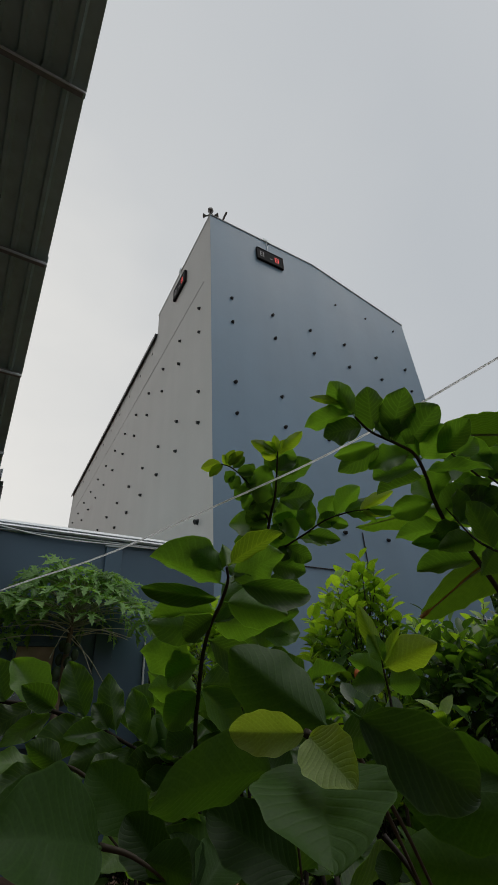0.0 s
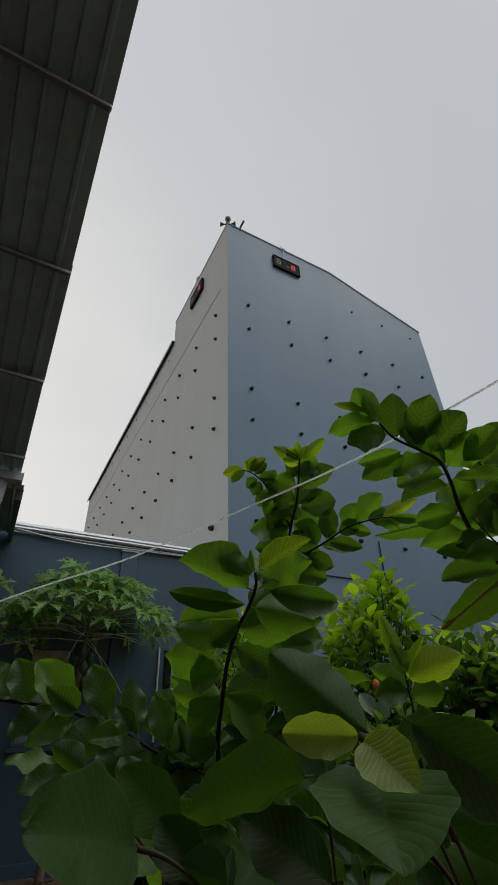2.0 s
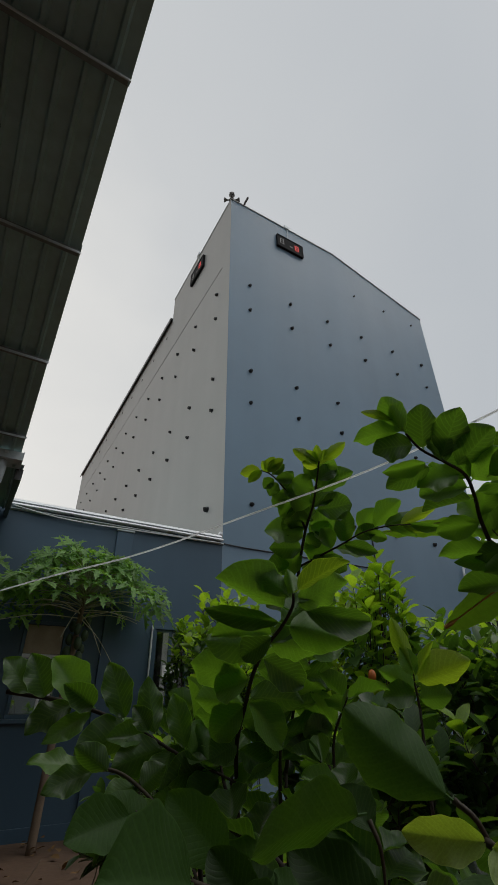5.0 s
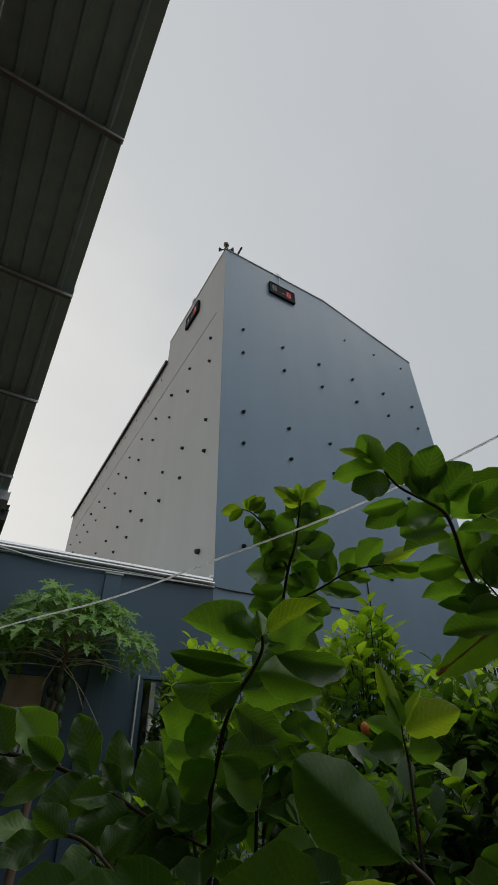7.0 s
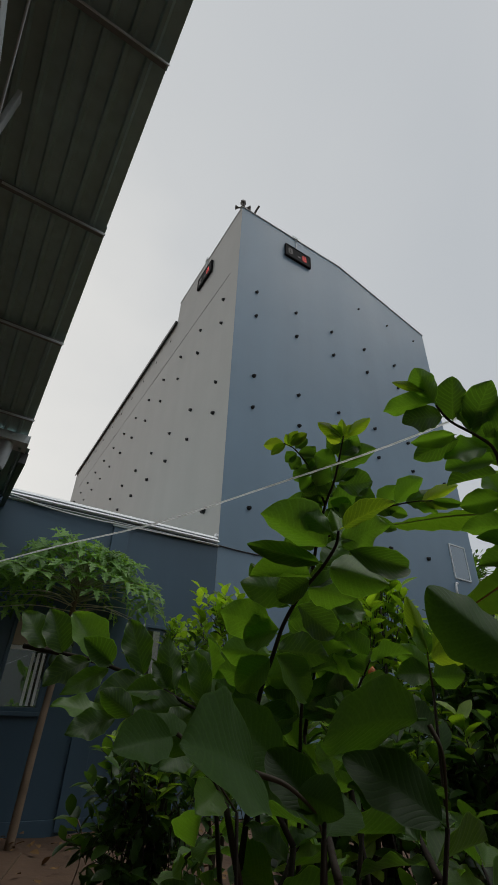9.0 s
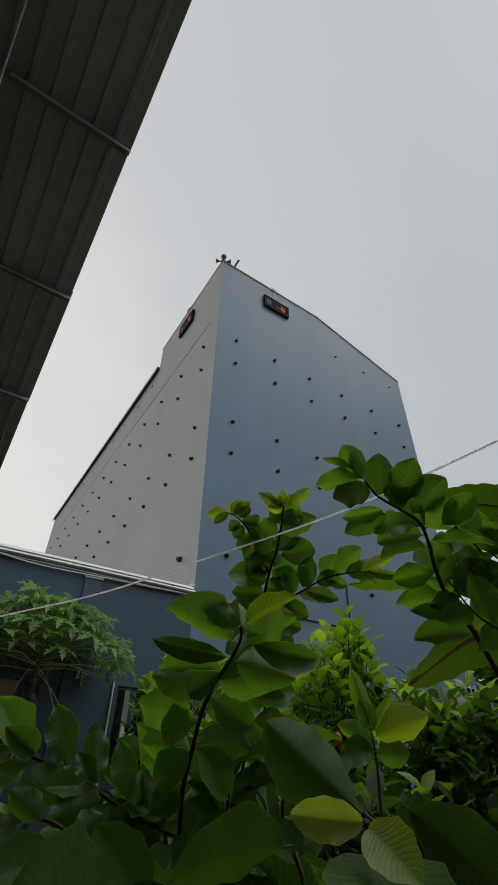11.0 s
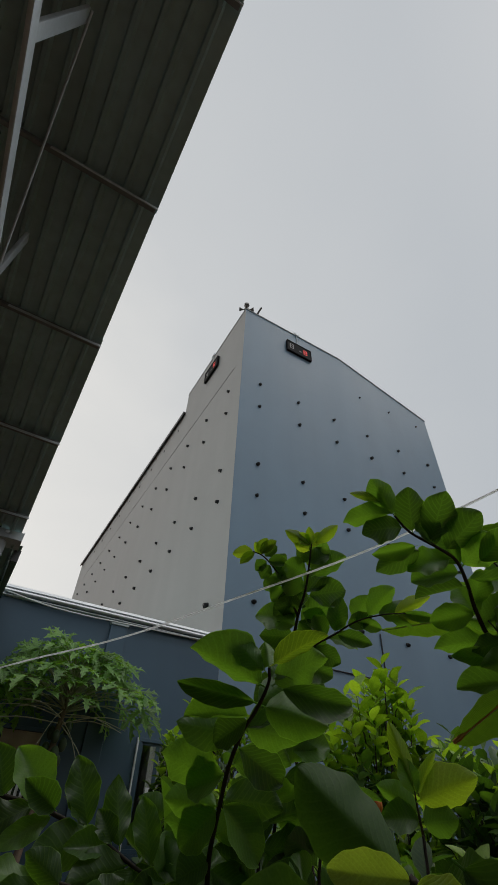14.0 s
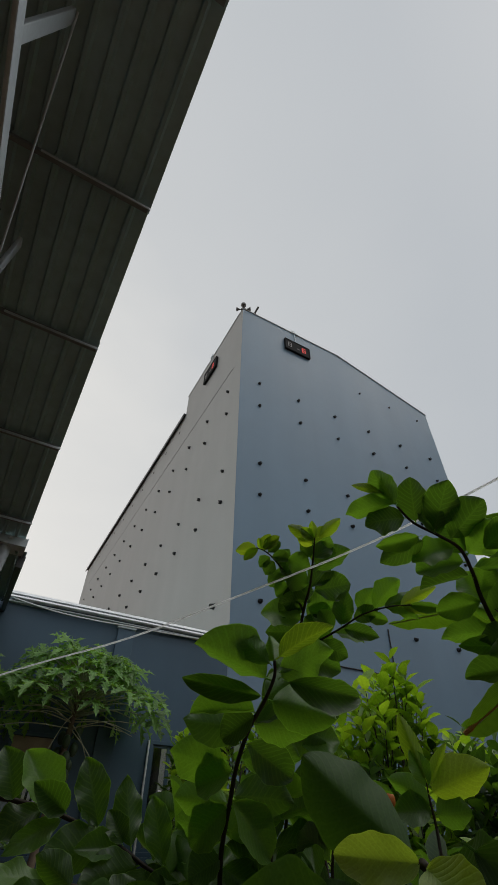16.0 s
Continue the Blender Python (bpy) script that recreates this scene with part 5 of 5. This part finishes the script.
shoot(gu, [(-2.978, -6.161, 1.008), (-3.018, -6.053, 1.152), (-3.017, -5.994, 1.250)], 4, 0.13, (-0.3, -0.6, 0.8), 0.2, 0.006, 65, 0)
for pts in ([(-2.887, -6.062, 1.057), (-2.916, -6.119, 1.255), (-2.917, -6.179, 1.400)], [(-2.768, -6.137, 1.051), (-2.795, -6.158, 1.237), (-2.794, -6.225, 1.340)], [(-3.04, -5.95, 1.079), (-3.05, -5.93, 1.22), (-3.04, -5.9, 1.33)]):
    shoot(gu, pts, 7, 0.125, (0.2, 0.3, 0.9), 0.1, 0.005, 74, 0, 0.8)
    limb(gu, base1, pts[0], (0.03, 0.03, 0), 0.012)
limb(gu, base1, (-2.990, -6.039, 1.200), (0.04, 0.05, 0), 0.012)
limb(gu, base1, (-2.864, -6.058, 1.186), (0.05, 0.02, 0), 0.010)
for tip, bow in (((-3.144, -6.477, 1.042), (0.16, 0.05, 0.1)), ((-2.978, -6.161, 1.008), (0, 0.05, 0.1)), ((-2.999, -6.059, 1.174), (-0.06, 0.05, 0.1)), ((-3.196, -6.273, 1.093), (0.1, 0.04, 0.1))):
    limb(gu, base1, tip, bow)
for k in range(14):
    a = Vector((rng.uniform(-3.5, -2.5), rng.uniform(-6.45, -5.7), rng.uniform(0.55, 0.95)))
    tip = a + Vector((rng.uniform(-0.22, 0.22), rng.uniform(-0.15, 0.1), rng.uniform(0.05, 0.18)))
    limb(gu, base1, a, (0, 0, 0.05), 0.011)
    shoot(gu, [a, a.lerp(tip, 0.5) + Vector((0.02, 0, 0.02)), tip], 4, 0.13, (0, -0.3, 1), 0.1, 0.005, 65, 0)
shoot(gv, [(-2.530, -6.724, 1.488), (-2.5, -6.58, 1.593), (-2.48, -6.50, 1.723)], 6, 0.115, (0.5, 0.45, 0.7), 0.0, 0.004, 64, 0)
shoot(gv, [(-2.40, -6.70, 1.62), (-2.40, -6.62, 1.75), (-2.41, -6.56, 1.85)], 6, 0.115, (0.4, 0.4, 0.8), 0.0, 0.004, 64, 0)
shoot(gv, [(-2.944, -6.468, 1.022), (-2.916, -6.412, 1.061), (-2.891, -6.353, 1.128), (-2.914, -6.256, 1.227)], 7, 0.13, (-0.3, -0.5, 0.8), 0.1, 0.006, 66, 0)
for tip, bow in (((-2.695, -5.906, 1.635), (0.02, 0.05, 0)), ((-2.312, -6.483, 1.478), (0.25, 0.02, 0)), ((-2.292, -6.593, 1.708), (0.3, 0.02, 0)), ((-2.530, -6.724, 1.488), (0.2, -0.1, 0)), ((-2.40, -6.70, 1.62), (0.3, -0.1, 0)), ((-2.944, -6.468, 1.022), (-0.05, 0, 0)), ((-2.355, -6.045, 1.317), (0.1, 0.1, 0))):
    limb(gv, base2, tip, bow, 0.010)
for tip, bow in (((-3.258, -6.591, 1.123), (0.00, -0.02, 0.05)), ((-3.202, -6.523, 1.089), (0.03, -0.02, 0.05)), ((-3.221, -6.350, 1.095), (-0.03, -0.02, 0.05)), ((-3.141, -6.654, 1.120), (0.06, -0.02, 0.05)), ((-3.180, -6.879, 1.151), (0.12, -0.02, 0.05)), ((-3.144, -6.832, 1.137), (0.10, -0.02, 0.05)), ((-2.948, -6.792, 1.097), (0.16, -0.02, 0.05)), ((-3.117, -6.805, 1.127), (0.14, -0.02, 0.05))):
    limb(gw, base1 + Vector((-0.03, -0.03, 0)), tip, bow, 0.0065)


def crown_leaves(name, mat, parent, places, length, label=""):
    """Many small leaves as one mesh: places holds (point, way, up, size)."""
    prof = ((0.0, 0.04), (0.3, 0.25), (0.6, 0.28), (0.85, 0.16), (1.0, 0.02))
    verts, faces, uvs = [], [], []
    for p, way, up, s in places:
        y = Vector(way).normalized()
        z = Vector(up) - y * Vector(up).dot(y)
        z = z.normalized() if z.length > 1e-4 else y.orthogonal().normalized()
        x = y.cross(z)
        o = len(verts)
        for v, h in prof:
            c = Vector(p) + y * (v * s * length) - z * (0.16 * v * v * s * length)
            for u in (-1, 0, 1):
                verts.append(c + x * (u * h * s * length) + z * (abs(u) * h * 0.35 * s * length))
                uvs.append((0.5 + u * 0.5, v))
        for j in range(len(prof) - 1):
            for i in range(2):
                a = o + j * 3 + i
                faces.append((a, a + 1, a + 4, a + 3))
    me = bpy.data.meshes.new(name)
    me.from_pydata([tuple(v) for v in verts], [], faces)
    uvl = me.uv_layers.new(name="UVMap")
    for lp in me.loops:
        uvl.data[lp.index].uv = uvs[lp.vertex_index]
    for pl in me.polygons:
        pl.use_smooth = True
    me.materials.append(mat)
    ob = new(name, me)
    ob.parent = parent
    return tagged(ob, label, kind="stuff")


def citrus(x, y, lo, hi, radius, twigs, length, seed, label, young_share=0.12, stems=3):
    """A citrus bush: a few stems, a spray of twigs that fills the crown, small glossy leaves, bright shoots at the top."""
    r = random.Random(seed)
    ob = thing("citrus_bush", (x, y, 0), label=label, category="shrub", group="citrus bushes")
    heads = []
    for k in range(stems):
        a = 2 * math.pi * k / stems + r.uniform(-0.5, 0.5)
        top = Vector((math.cos(a) * radius * 0.45, math.sin(a) * radius * 0.45, hi * r.uniform(0.78, 0.98)))
        mid = Vector((top.x * 0.5 + r.uniform(-0.06, 0.06), top.y * 0.5, top.z * 0.5))
        line = curve_points([(r.uniform(-0.05, 0.05), r.uniform(-0.05, 0.05), -0.05), mid, top], 8)
        part("stem", tube(bmesh.new(), line, [0.022 - 0.001 * q for q in range(len(line))], 8), M_CITBARK, ob, smooth=True)
        heads.append(line)
    old, fresh = [], []
    tw = bmesh.new()
    for k in range(twigs):
        line = r.choice(heads)
        s = line[r.randrange(len(line) // 3, len(line))]
        f = r.random()
        z = lo + (hi - lo) * f
        w = radius * (0.55 + 0.6 * math.sin(math.pi * min(1, 0.18 + 0.75 * f)))
        a, q = r.uniform(0, 2 * math.pi), math.sqrt(r.random())
        e = Vector((math.cos(a) * w * q, math.sin(a) * w * q, z + r.uniform(-0.05, 0.12)))
        d = (e - s)
        if d.length > radius * 1.1:
            s = e - d.normalized() * radius * 0.9
            d = e - s
        d = (d.normalized() + Vector((0, 0, 0.7))).normalized()
        b = e - d * r.uniform(0.14, 0.26)
        tube(tw, [s, s.lerp(b, 0.6) + Vector((0, 0, 0.03)), b, e], [0.005, 0.004, 0.003, 0.0015], 5, False)
        n = r.randrange(6, 9)
        new_growth = r.random() < young_share * (0.3 + 1.8 * f * f) + (0.25 if f > 0.85 else 0)
        for i in range(n):
            p = b.lerp(e, i / (n - 1))
            ang = i * 2.4 + a
            side = d.orthogonal().normalized()
            side = Matrix.Rotation(ang, 3, d) @ side
            way = d * (0.5 + 0.5 * i / n) + side * 0.8
            up = Vector((r.uniform(-0.4, 0.4), r.uniform(-0.4, 0.4), 1)) + d * 0.4
            (fresh if new_growth else old).append((p, way, up, r.uniform(0.75, 1.2)))
    part("twig", tw, M_CITBARK, ob)
    crown_leaves("foliage", M_CITRUS, ob, old, length)
    if fresh:
        crown_leaves("young_foliage", M_CITRUS_YOUNG, ob, fresh, length, "bright yellow-green young leaves")
    return ob


ca = citrus(-1.13, -4.6, 0.7, 2.2, 0.33, 150, 0.122, 3, "citrus bush with bright yellow-green young shoots", 0.75)
cb = citrus(-1.0, -5.4, 0.6, 1.66, 0.45, 170, 0.115, 4, "citrus bush with fresh green leaves and one orange", 0.07)
cc = citrus(-1.45, -3.1, 0.5, 2.22, 0.42, 150, 0.115, 5, "citrus bush before the blue wall", 0.55)
cd = citrus(-2.25, -3.65, 0.25, 1.15, 0.42, 130, 0.11, 6, "low dark citrus bush on bare soil", 0.06)
ce = citrus(-0.2, -4.7, 0.3, 1.9, 0.6, 230, 0.115, 7, "citrus bush under the blue tower wall", 0.1)
cf = citrus(-1.75, -5.1, 0.2, 1.25, 0.5, 160, 0.13, 8, "low citrus bush with glossy dark leaves", 0.1)
cg = citrus(-0.82, -0.55, 1.1, 2.38, 0.26, 70, 0.13, 9, "slim citrus bush close to the window of the blue wall", 0.35)
for p in ((-1.429, -4.894, 1.476),):
    b = bmesh.new()
    bmesh.ops.create_icosphere(b, subdivisions=3, radius=0.027)
    bmesh.ops.scale(b, verts=b.verts, vec=(0.9, 0.9, 1.35))
    bmesh.ops.translate(b, verts=b.verts, vec=Vector(p))
    tagged(link("orange_fruit", b, M_ORANGE, smooth=True), "ripe orange fruit among citrus leaves", "fruit")


# papaya
def papaya_leaf_mesh(seed):
    """A palmate papaya leaf of radius about 1: seven deep lobes with side points, drooping at the ends."""
    r = random.Random(seed)
    bm = bmesh.new()
    uvl = bm.loops.layers.uv.new("UVMap")
    lobes = [-2.5, -1.7, -0.85, 0.0, 0.85, 1.7, 2.5]
    for k, a in enumerate(lobes):
        ln = (0.62, 0.85, 0.95, 1.0, 0.95, 0.85, 0.62)[k] * r.uniform(0.92, 1.08)
        a += r.uniform(-0.06, 0.06)
        d, s = Vector((math.sin(a), math.cos(a), 0)), Vector((math.cos(a), -math.sin(a), 0))
        prof = ((0.0, 0.04), (0.2, 0.08), (0.34, 0.09), (0.42, 0.27), (0.5, 0.12), (0.6, 0.10), (0.66, 0.22), (0.74, 0.09), (0.82, 0.13), (0.88, 0.05), (1.0, 0.004))
        rows = []
        for v, h in prof:
            sh = 0.1 if h > 0.2 else 0
            z = -0.3 * (v * ln) ** 2 + 0.05 * math.sin(k * 2 + v * 4)
            rows.append([(bm.verts.new(d * ((v + (sh if u else 0)) * ln) + s * (u * h * ln) + Vector((0, 0, z + abs(u) * h * 0.35))), 0.5 + u * 0.5, v) for u in (-1, 0, 1)])
        for r0, r1 in zip(rows, rows[1:]):
            for i in range(2):
                q = (r0[i], r0[i + 1], r1[i + 1], r1[i])
                f = bm.faces.new([w[0] for w in q])
                for lp, w in zip(f.loops, q):
                    lp[uvl].uv = (w[1], w[2])
    me = bpy.data.meshes.new("papaya_leaf")
    bm.normal_update()
    bm.to_mesh(me)
    bm.free()
    me.materials.append(M_PAPAYA)
    return me


PAP = [papaya_leaf_mesh(k) for k in range(4)]
def papaya(place, top, leaves, spread, seed, label):
    """A slender trunk, a wide flat crown of lobed leaves on long pale stalks, bare stalks and fruit below it."""
    r = random.Random(seed)
    pap = thing("papaya_tree", place, label=label, category="tree", group="papaya trees")
    trunk = curve_points([(0, 0, -0.05), (0.02, 0, top * 0.33), (0.06, -0.02, top * 0.66), (0.1, -0.05, top)], 8)
    part("trunk", tube(bmesh.new(), trunk, [0.05 - 0.0008 * k for k in range(len(trunk))], 12), M_PAPBARK, pap, "slender ringed papaya trunk", smooth=True)
    for k in range(leaves):
        a, f = k * 2.4, k / (leaves - 1)
        rise = 0.06 + 0.46 * f ** 0.8 + r.uniform(-0.1, 0.1)
        reach = (0.16 + 0.84 * (1 - f) ** 0.55) * r.uniform(0.75, 1.12) * spread
        s = Vector((0.1, -0.05, top - 0.27 + 0.27 * f))
        e = s + Vector((math.cos(a) * reach, math.sin(a) * reach * 0.62, rise))
        part("leaf_stalk", tube(bmesh.new(), curve_points([s, s.lerp(e, 0.5) + Vector((0, 0, 0.1)), e], 4), [0.009 - 0.0005 * q for q in range(9)], 6), M_STALK, pap, smooth=True)
        lf = new("leaf", PAP[k % 4])
        lf.parent = pap
        out = Vector((math.cos(a) + r.uniform(-0.3, 0.3), math.sin(a) - 0.35, -0.6 + 0.4 * f)).normalized()
        up = Vector((math.cos(a) * 0.35 + r.uniform(-0.35, 0.35), -0.75 + r.uniform(-0.3, 0.3), 0.6))
        up = (up - out * up.dot(out)).normalized()
        lf.matrix_local = Matrix.Translation(e) @ Matrix((out.cross(up), out, up)).transposed().to_4x4() @ Matrix.Scale(r.uniform(0.24, 0.36), 4)
    for a, ln, dz in ((0.1, 0.8, -0.06), (3.0, 0.95, -0.06), (-0.3, 0.75, -0.14), (3.5, 0.9, 0.0), (2.7, 0.6, 0.05), (0.35, 0.7, 0.04), (3.3, 1.05, -0.12), (-0.15, 0.85, 0.1), (3.9, 0.8, 0.1), (-0.9, 0.45, -0.5), (-2.2, 0.42, -0.45), (-0.6, 0.6, -0.62)):
        s = Vector((0.09, -0.05, top - 0.36 + r.uniform(-0.06, 0.16)))
        e = s + Vector((math.cos(a) * ln * spread, math.sin(a) * ln * 0.4 - 0.08, dz))
        part("bare_stalk", tube(bmesh.new(), curve_points([s, s.lerp(e, 0.5) + Vector((0, 0, 0.06)), e], 5), [0.007 - 0.0003 * q for q in range(11)], 6), M_BARESTALK, pap, "pale bare leaf stalk", smooth=True)
    for k in range(13):
        a, z = k * 2.2, top - 0.42 - 0.055 * k
        b = bmesh.new()
        bmesh.ops.create_uvsphere(b, u_segments=12, v_segments=8, radius=0.06)
        size = r.uniform(0.75, 1.0)
        bmesh.ops.transform(b, matrix=Matrix.Translation((0.09 + math.cos(a) * 0.1, -0.04 + math.sin(a) * 0.1, z)) @ Matrix.Diagonal((size, size, size * 1.5, 1)), verts=b.verts)
        part("fruit", b, M_FRUIT, pap, "hanging green papaya", smooth=True)


papaya((-2.46, -0.55, 0), 2.72, 74, 1.0, 5, "papaya tree with lobed leaves and green fruit")
papaya((-3.95, -0.55, 0), 2.62, 18, 0.62, 8, "smaller shaded papaya tree against the dark blue wall")


# banana
def banana_blade(parent, pts, width, roll, mat=None, label="", torn=0.0, seed=1):
    """A banana leaf along pts: a thick midrib and a wide ribbed blade that hangs to both sides."""
    r = random.Random(seed)
    line = curve_points(pts, 10)
    n = len(line)
    bm = bmesh.new()
    uvl = bm.loops.layers.uv.new("UVMap")
    rows = []
    for i, p in enumerate(line):
        f = i / (n - 1)
        d = (line[min(i + 1, n - 1)] - line[max(i - 1, 0)]).normalized()
        side = d.cross(Vector((0, 0, 1))).normalized()
        side = Matrix.Rotation(roll, 3, d) @ side
        up = side.cross(d)
        h = width * (math.sin(math.pi * min(1, 0.12 + 0.88 * f)) ** 0.5 if f < 0.999 else 0.03) * (1 - torn * r.random())
        rows.append([(bm.verts.new(p + side * (u * h) - up * (abs(u) ** 1.6 * h * 0.35) + up * 0.006 * math.sin(i * 2.1) * abs(u)), 0.5 + 0.5 * u, f) for u in (-1, -0.66, -0.33, 0, 0.33, 0.66, 1)])
    for r0, r1 in zip(rows, rows[1:]):
        for i in range(6):
            q = (r0[i], r0[i + 1], r1[i + 1], r1[i])
            f = bm.faces.new([w[0] for w in q])
            f.smooth = True
            for lp, w in zip(f.loops, q):
                lp[uvl].uv = (w[1], w[2])
    lf = part("leaf", bm, mat or M_BANANA, parent, label, True)
    part("midrib", tube(bmesh.new(), line, [0.014 * (1 - 0.8 * i / (n - 1)) for i in range(n)], 6), M_STALK, lf, smooth=True)
    return lf


ban = thing("banana_plant", (0, 0, 0), label="banana plant with long broad leaves", category="plant")
bs = Vector((-1.421, -6.472, 1.237))
bs.z = 0
part("trunk", tube(bmesh.new(), curve_points([bs - Vector((0, 0, 0.05)), bs + Vector((0.03, 0, 0.6)), bs + Vector((0, 0, 1.25))], 6), [0.1 - 0.004 * k for k in range(13)], 12), M_STALK, ban, smooth=True)
crown = bs + Vector((0, 0, 1.22))
banana_blade(ban, [crown, (-1.684, -6.577, 1.829), (-1.808, -6.514, 2.084), (-1.887, -6.351, 2.208), (-1.986, -6.127, 2.255)], 0.17, 0.5, seed=2)
banana_blade(ban, [crown, (-1.600, -6.449, 1.761), (-1.653, -6.225, 1.965), (-1.756, -5.926, 2.068), (-1.912, -5.589, 2.083)], 0.12, 0.2, seed=3)
old = banana_blade(ban, [crown, (-1.595, -6.399, 1.652), (-1.693, -6.244, 1.761), (-1.739, -6.057, 1.748), (-1.836, -5.794, 1.607)], 0.13, 0.75, label="old banana leaf with a dry brown edge", torn=0.1, seed=4)
part("dry_edge", tube(bmesh.new(), curve_points([(-1.759, -6.160, 1.745), (-1.781, -6.086, 1.745), (-1.802, -5.940, 1.680), (-1.851, -5.808, 1.608)], 5), [0.002 + 0.0015 * (k % 3) / 2 + (0.006 if k > 13 else 0) for k in range(16)], 6), M_DRYEDGE, old, "dry brown leaf edge")

# garden wire across the yard
pts = []
for k in range(60):
    y = -8.4 + 6.2 * k / 59
    s = min(max(y, -7.1), -4.2) + 6
    z = 1.828 - 0.147 * s + 0.087 * s * s - 0.0316 * s ** 3 + (0.33 * (-7.1 - y) if y < -7.1 else -0.1 * (y + 4.2) if y > -4.2 else 0)
    pts.append(Vector((-2.956 - 0.589 * (y + 6), y, z + 0.004 * math.sin(k * 0.9) + 0.004 * math.sin(k * 0.37 + 1))))
line_cable("clothes_line", pts, 0.0031, M_LINE, "thin white line strung across the yard")


# ---- trees beyond the tower ----
def far_tree(x, y, h, seed):
    r = random.Random(seed)
    ob = thing("tree", (x, y, 0), label="dense dark green tree beyond the tower", category="tree")
    part("trunk", tube(bmesh.new(), curve_points([(0, 0, -0.1), (0.1, 0, h * 0.3), (0, 0.1, h * 0.8)], 6), [0.16 - 0.01 * k for k in range(13)], 10), M_BARK, ob, smooth=True)
    pl = []
    for k in range(110):
        c = Vector((r.gauss(0, 1.3), r.gauss(0, 1.3), h * (0.35 + 0.6 * r.random())))
        part_s = r.uniform(0.3, 0.5)
        for i in range(80):
            d = Vector([r.gauss(0, 1) for _ in range(3)])
            pl.append((c + d * part_s * 0.5, d + Vector((0, 0, 0.3)), Vector((r.uniform(-0.5, 0.5), r.uniform(-0.5, 0.5), 1)), r.uniform(0.7, 1.2)))
    crown_leaves("crown", M_CITRUS, ob, pl, 0.24)


far_tree(11.2, 4.0, 7.0, 21)
far_tree(12.5, 1.5, 5.5, 22)

# litter on the soil
r3 = random.Random(9)
pl = [((r3.uniform(-4, 0.5), r3.uniform(-5.5, -0.1), 0.012 + r3.uniform(0, 0.02)), (r3.uniform(-1, 1), r3.uniform(-1, 1), r3.uniform(-0.1, 0.25)), (r3.uniform(-0.5, 0.5), r3.uniform(-0.5, 0.5), 1), r3.uniform(0.6, 1.3)) for _ in range(420)]
lit = crown_leaves("leaf_litter", M_DRY, None, pl, 0.085)
tagged(lit, "dry brown leaf litter on the soil", "litter", kind="stuff")

# dead stems lying and standing before the blue wall
for k in range(9):
    a = Vector((r3.uniform(-2.75, -1.7), r3.uniform(-2.2, -0.5), -0.01))
    e = a + Vector((r3.uniform(-0.25, 0.25), r3.uniform(-0.15, 0.15), r3.uniform(0.03, 0.4)))
    tagged(link("dead_stem", tube(bmesh.new(), curve_points([a, a.lerp(e, 0.5) + Vector((0.02, 0, 0.02)), e], 4), 0.006, 6), M_PAPBARK, smooth=True), "dry grey-brown plant stem standing in the soil", "stem", group="dead stems")
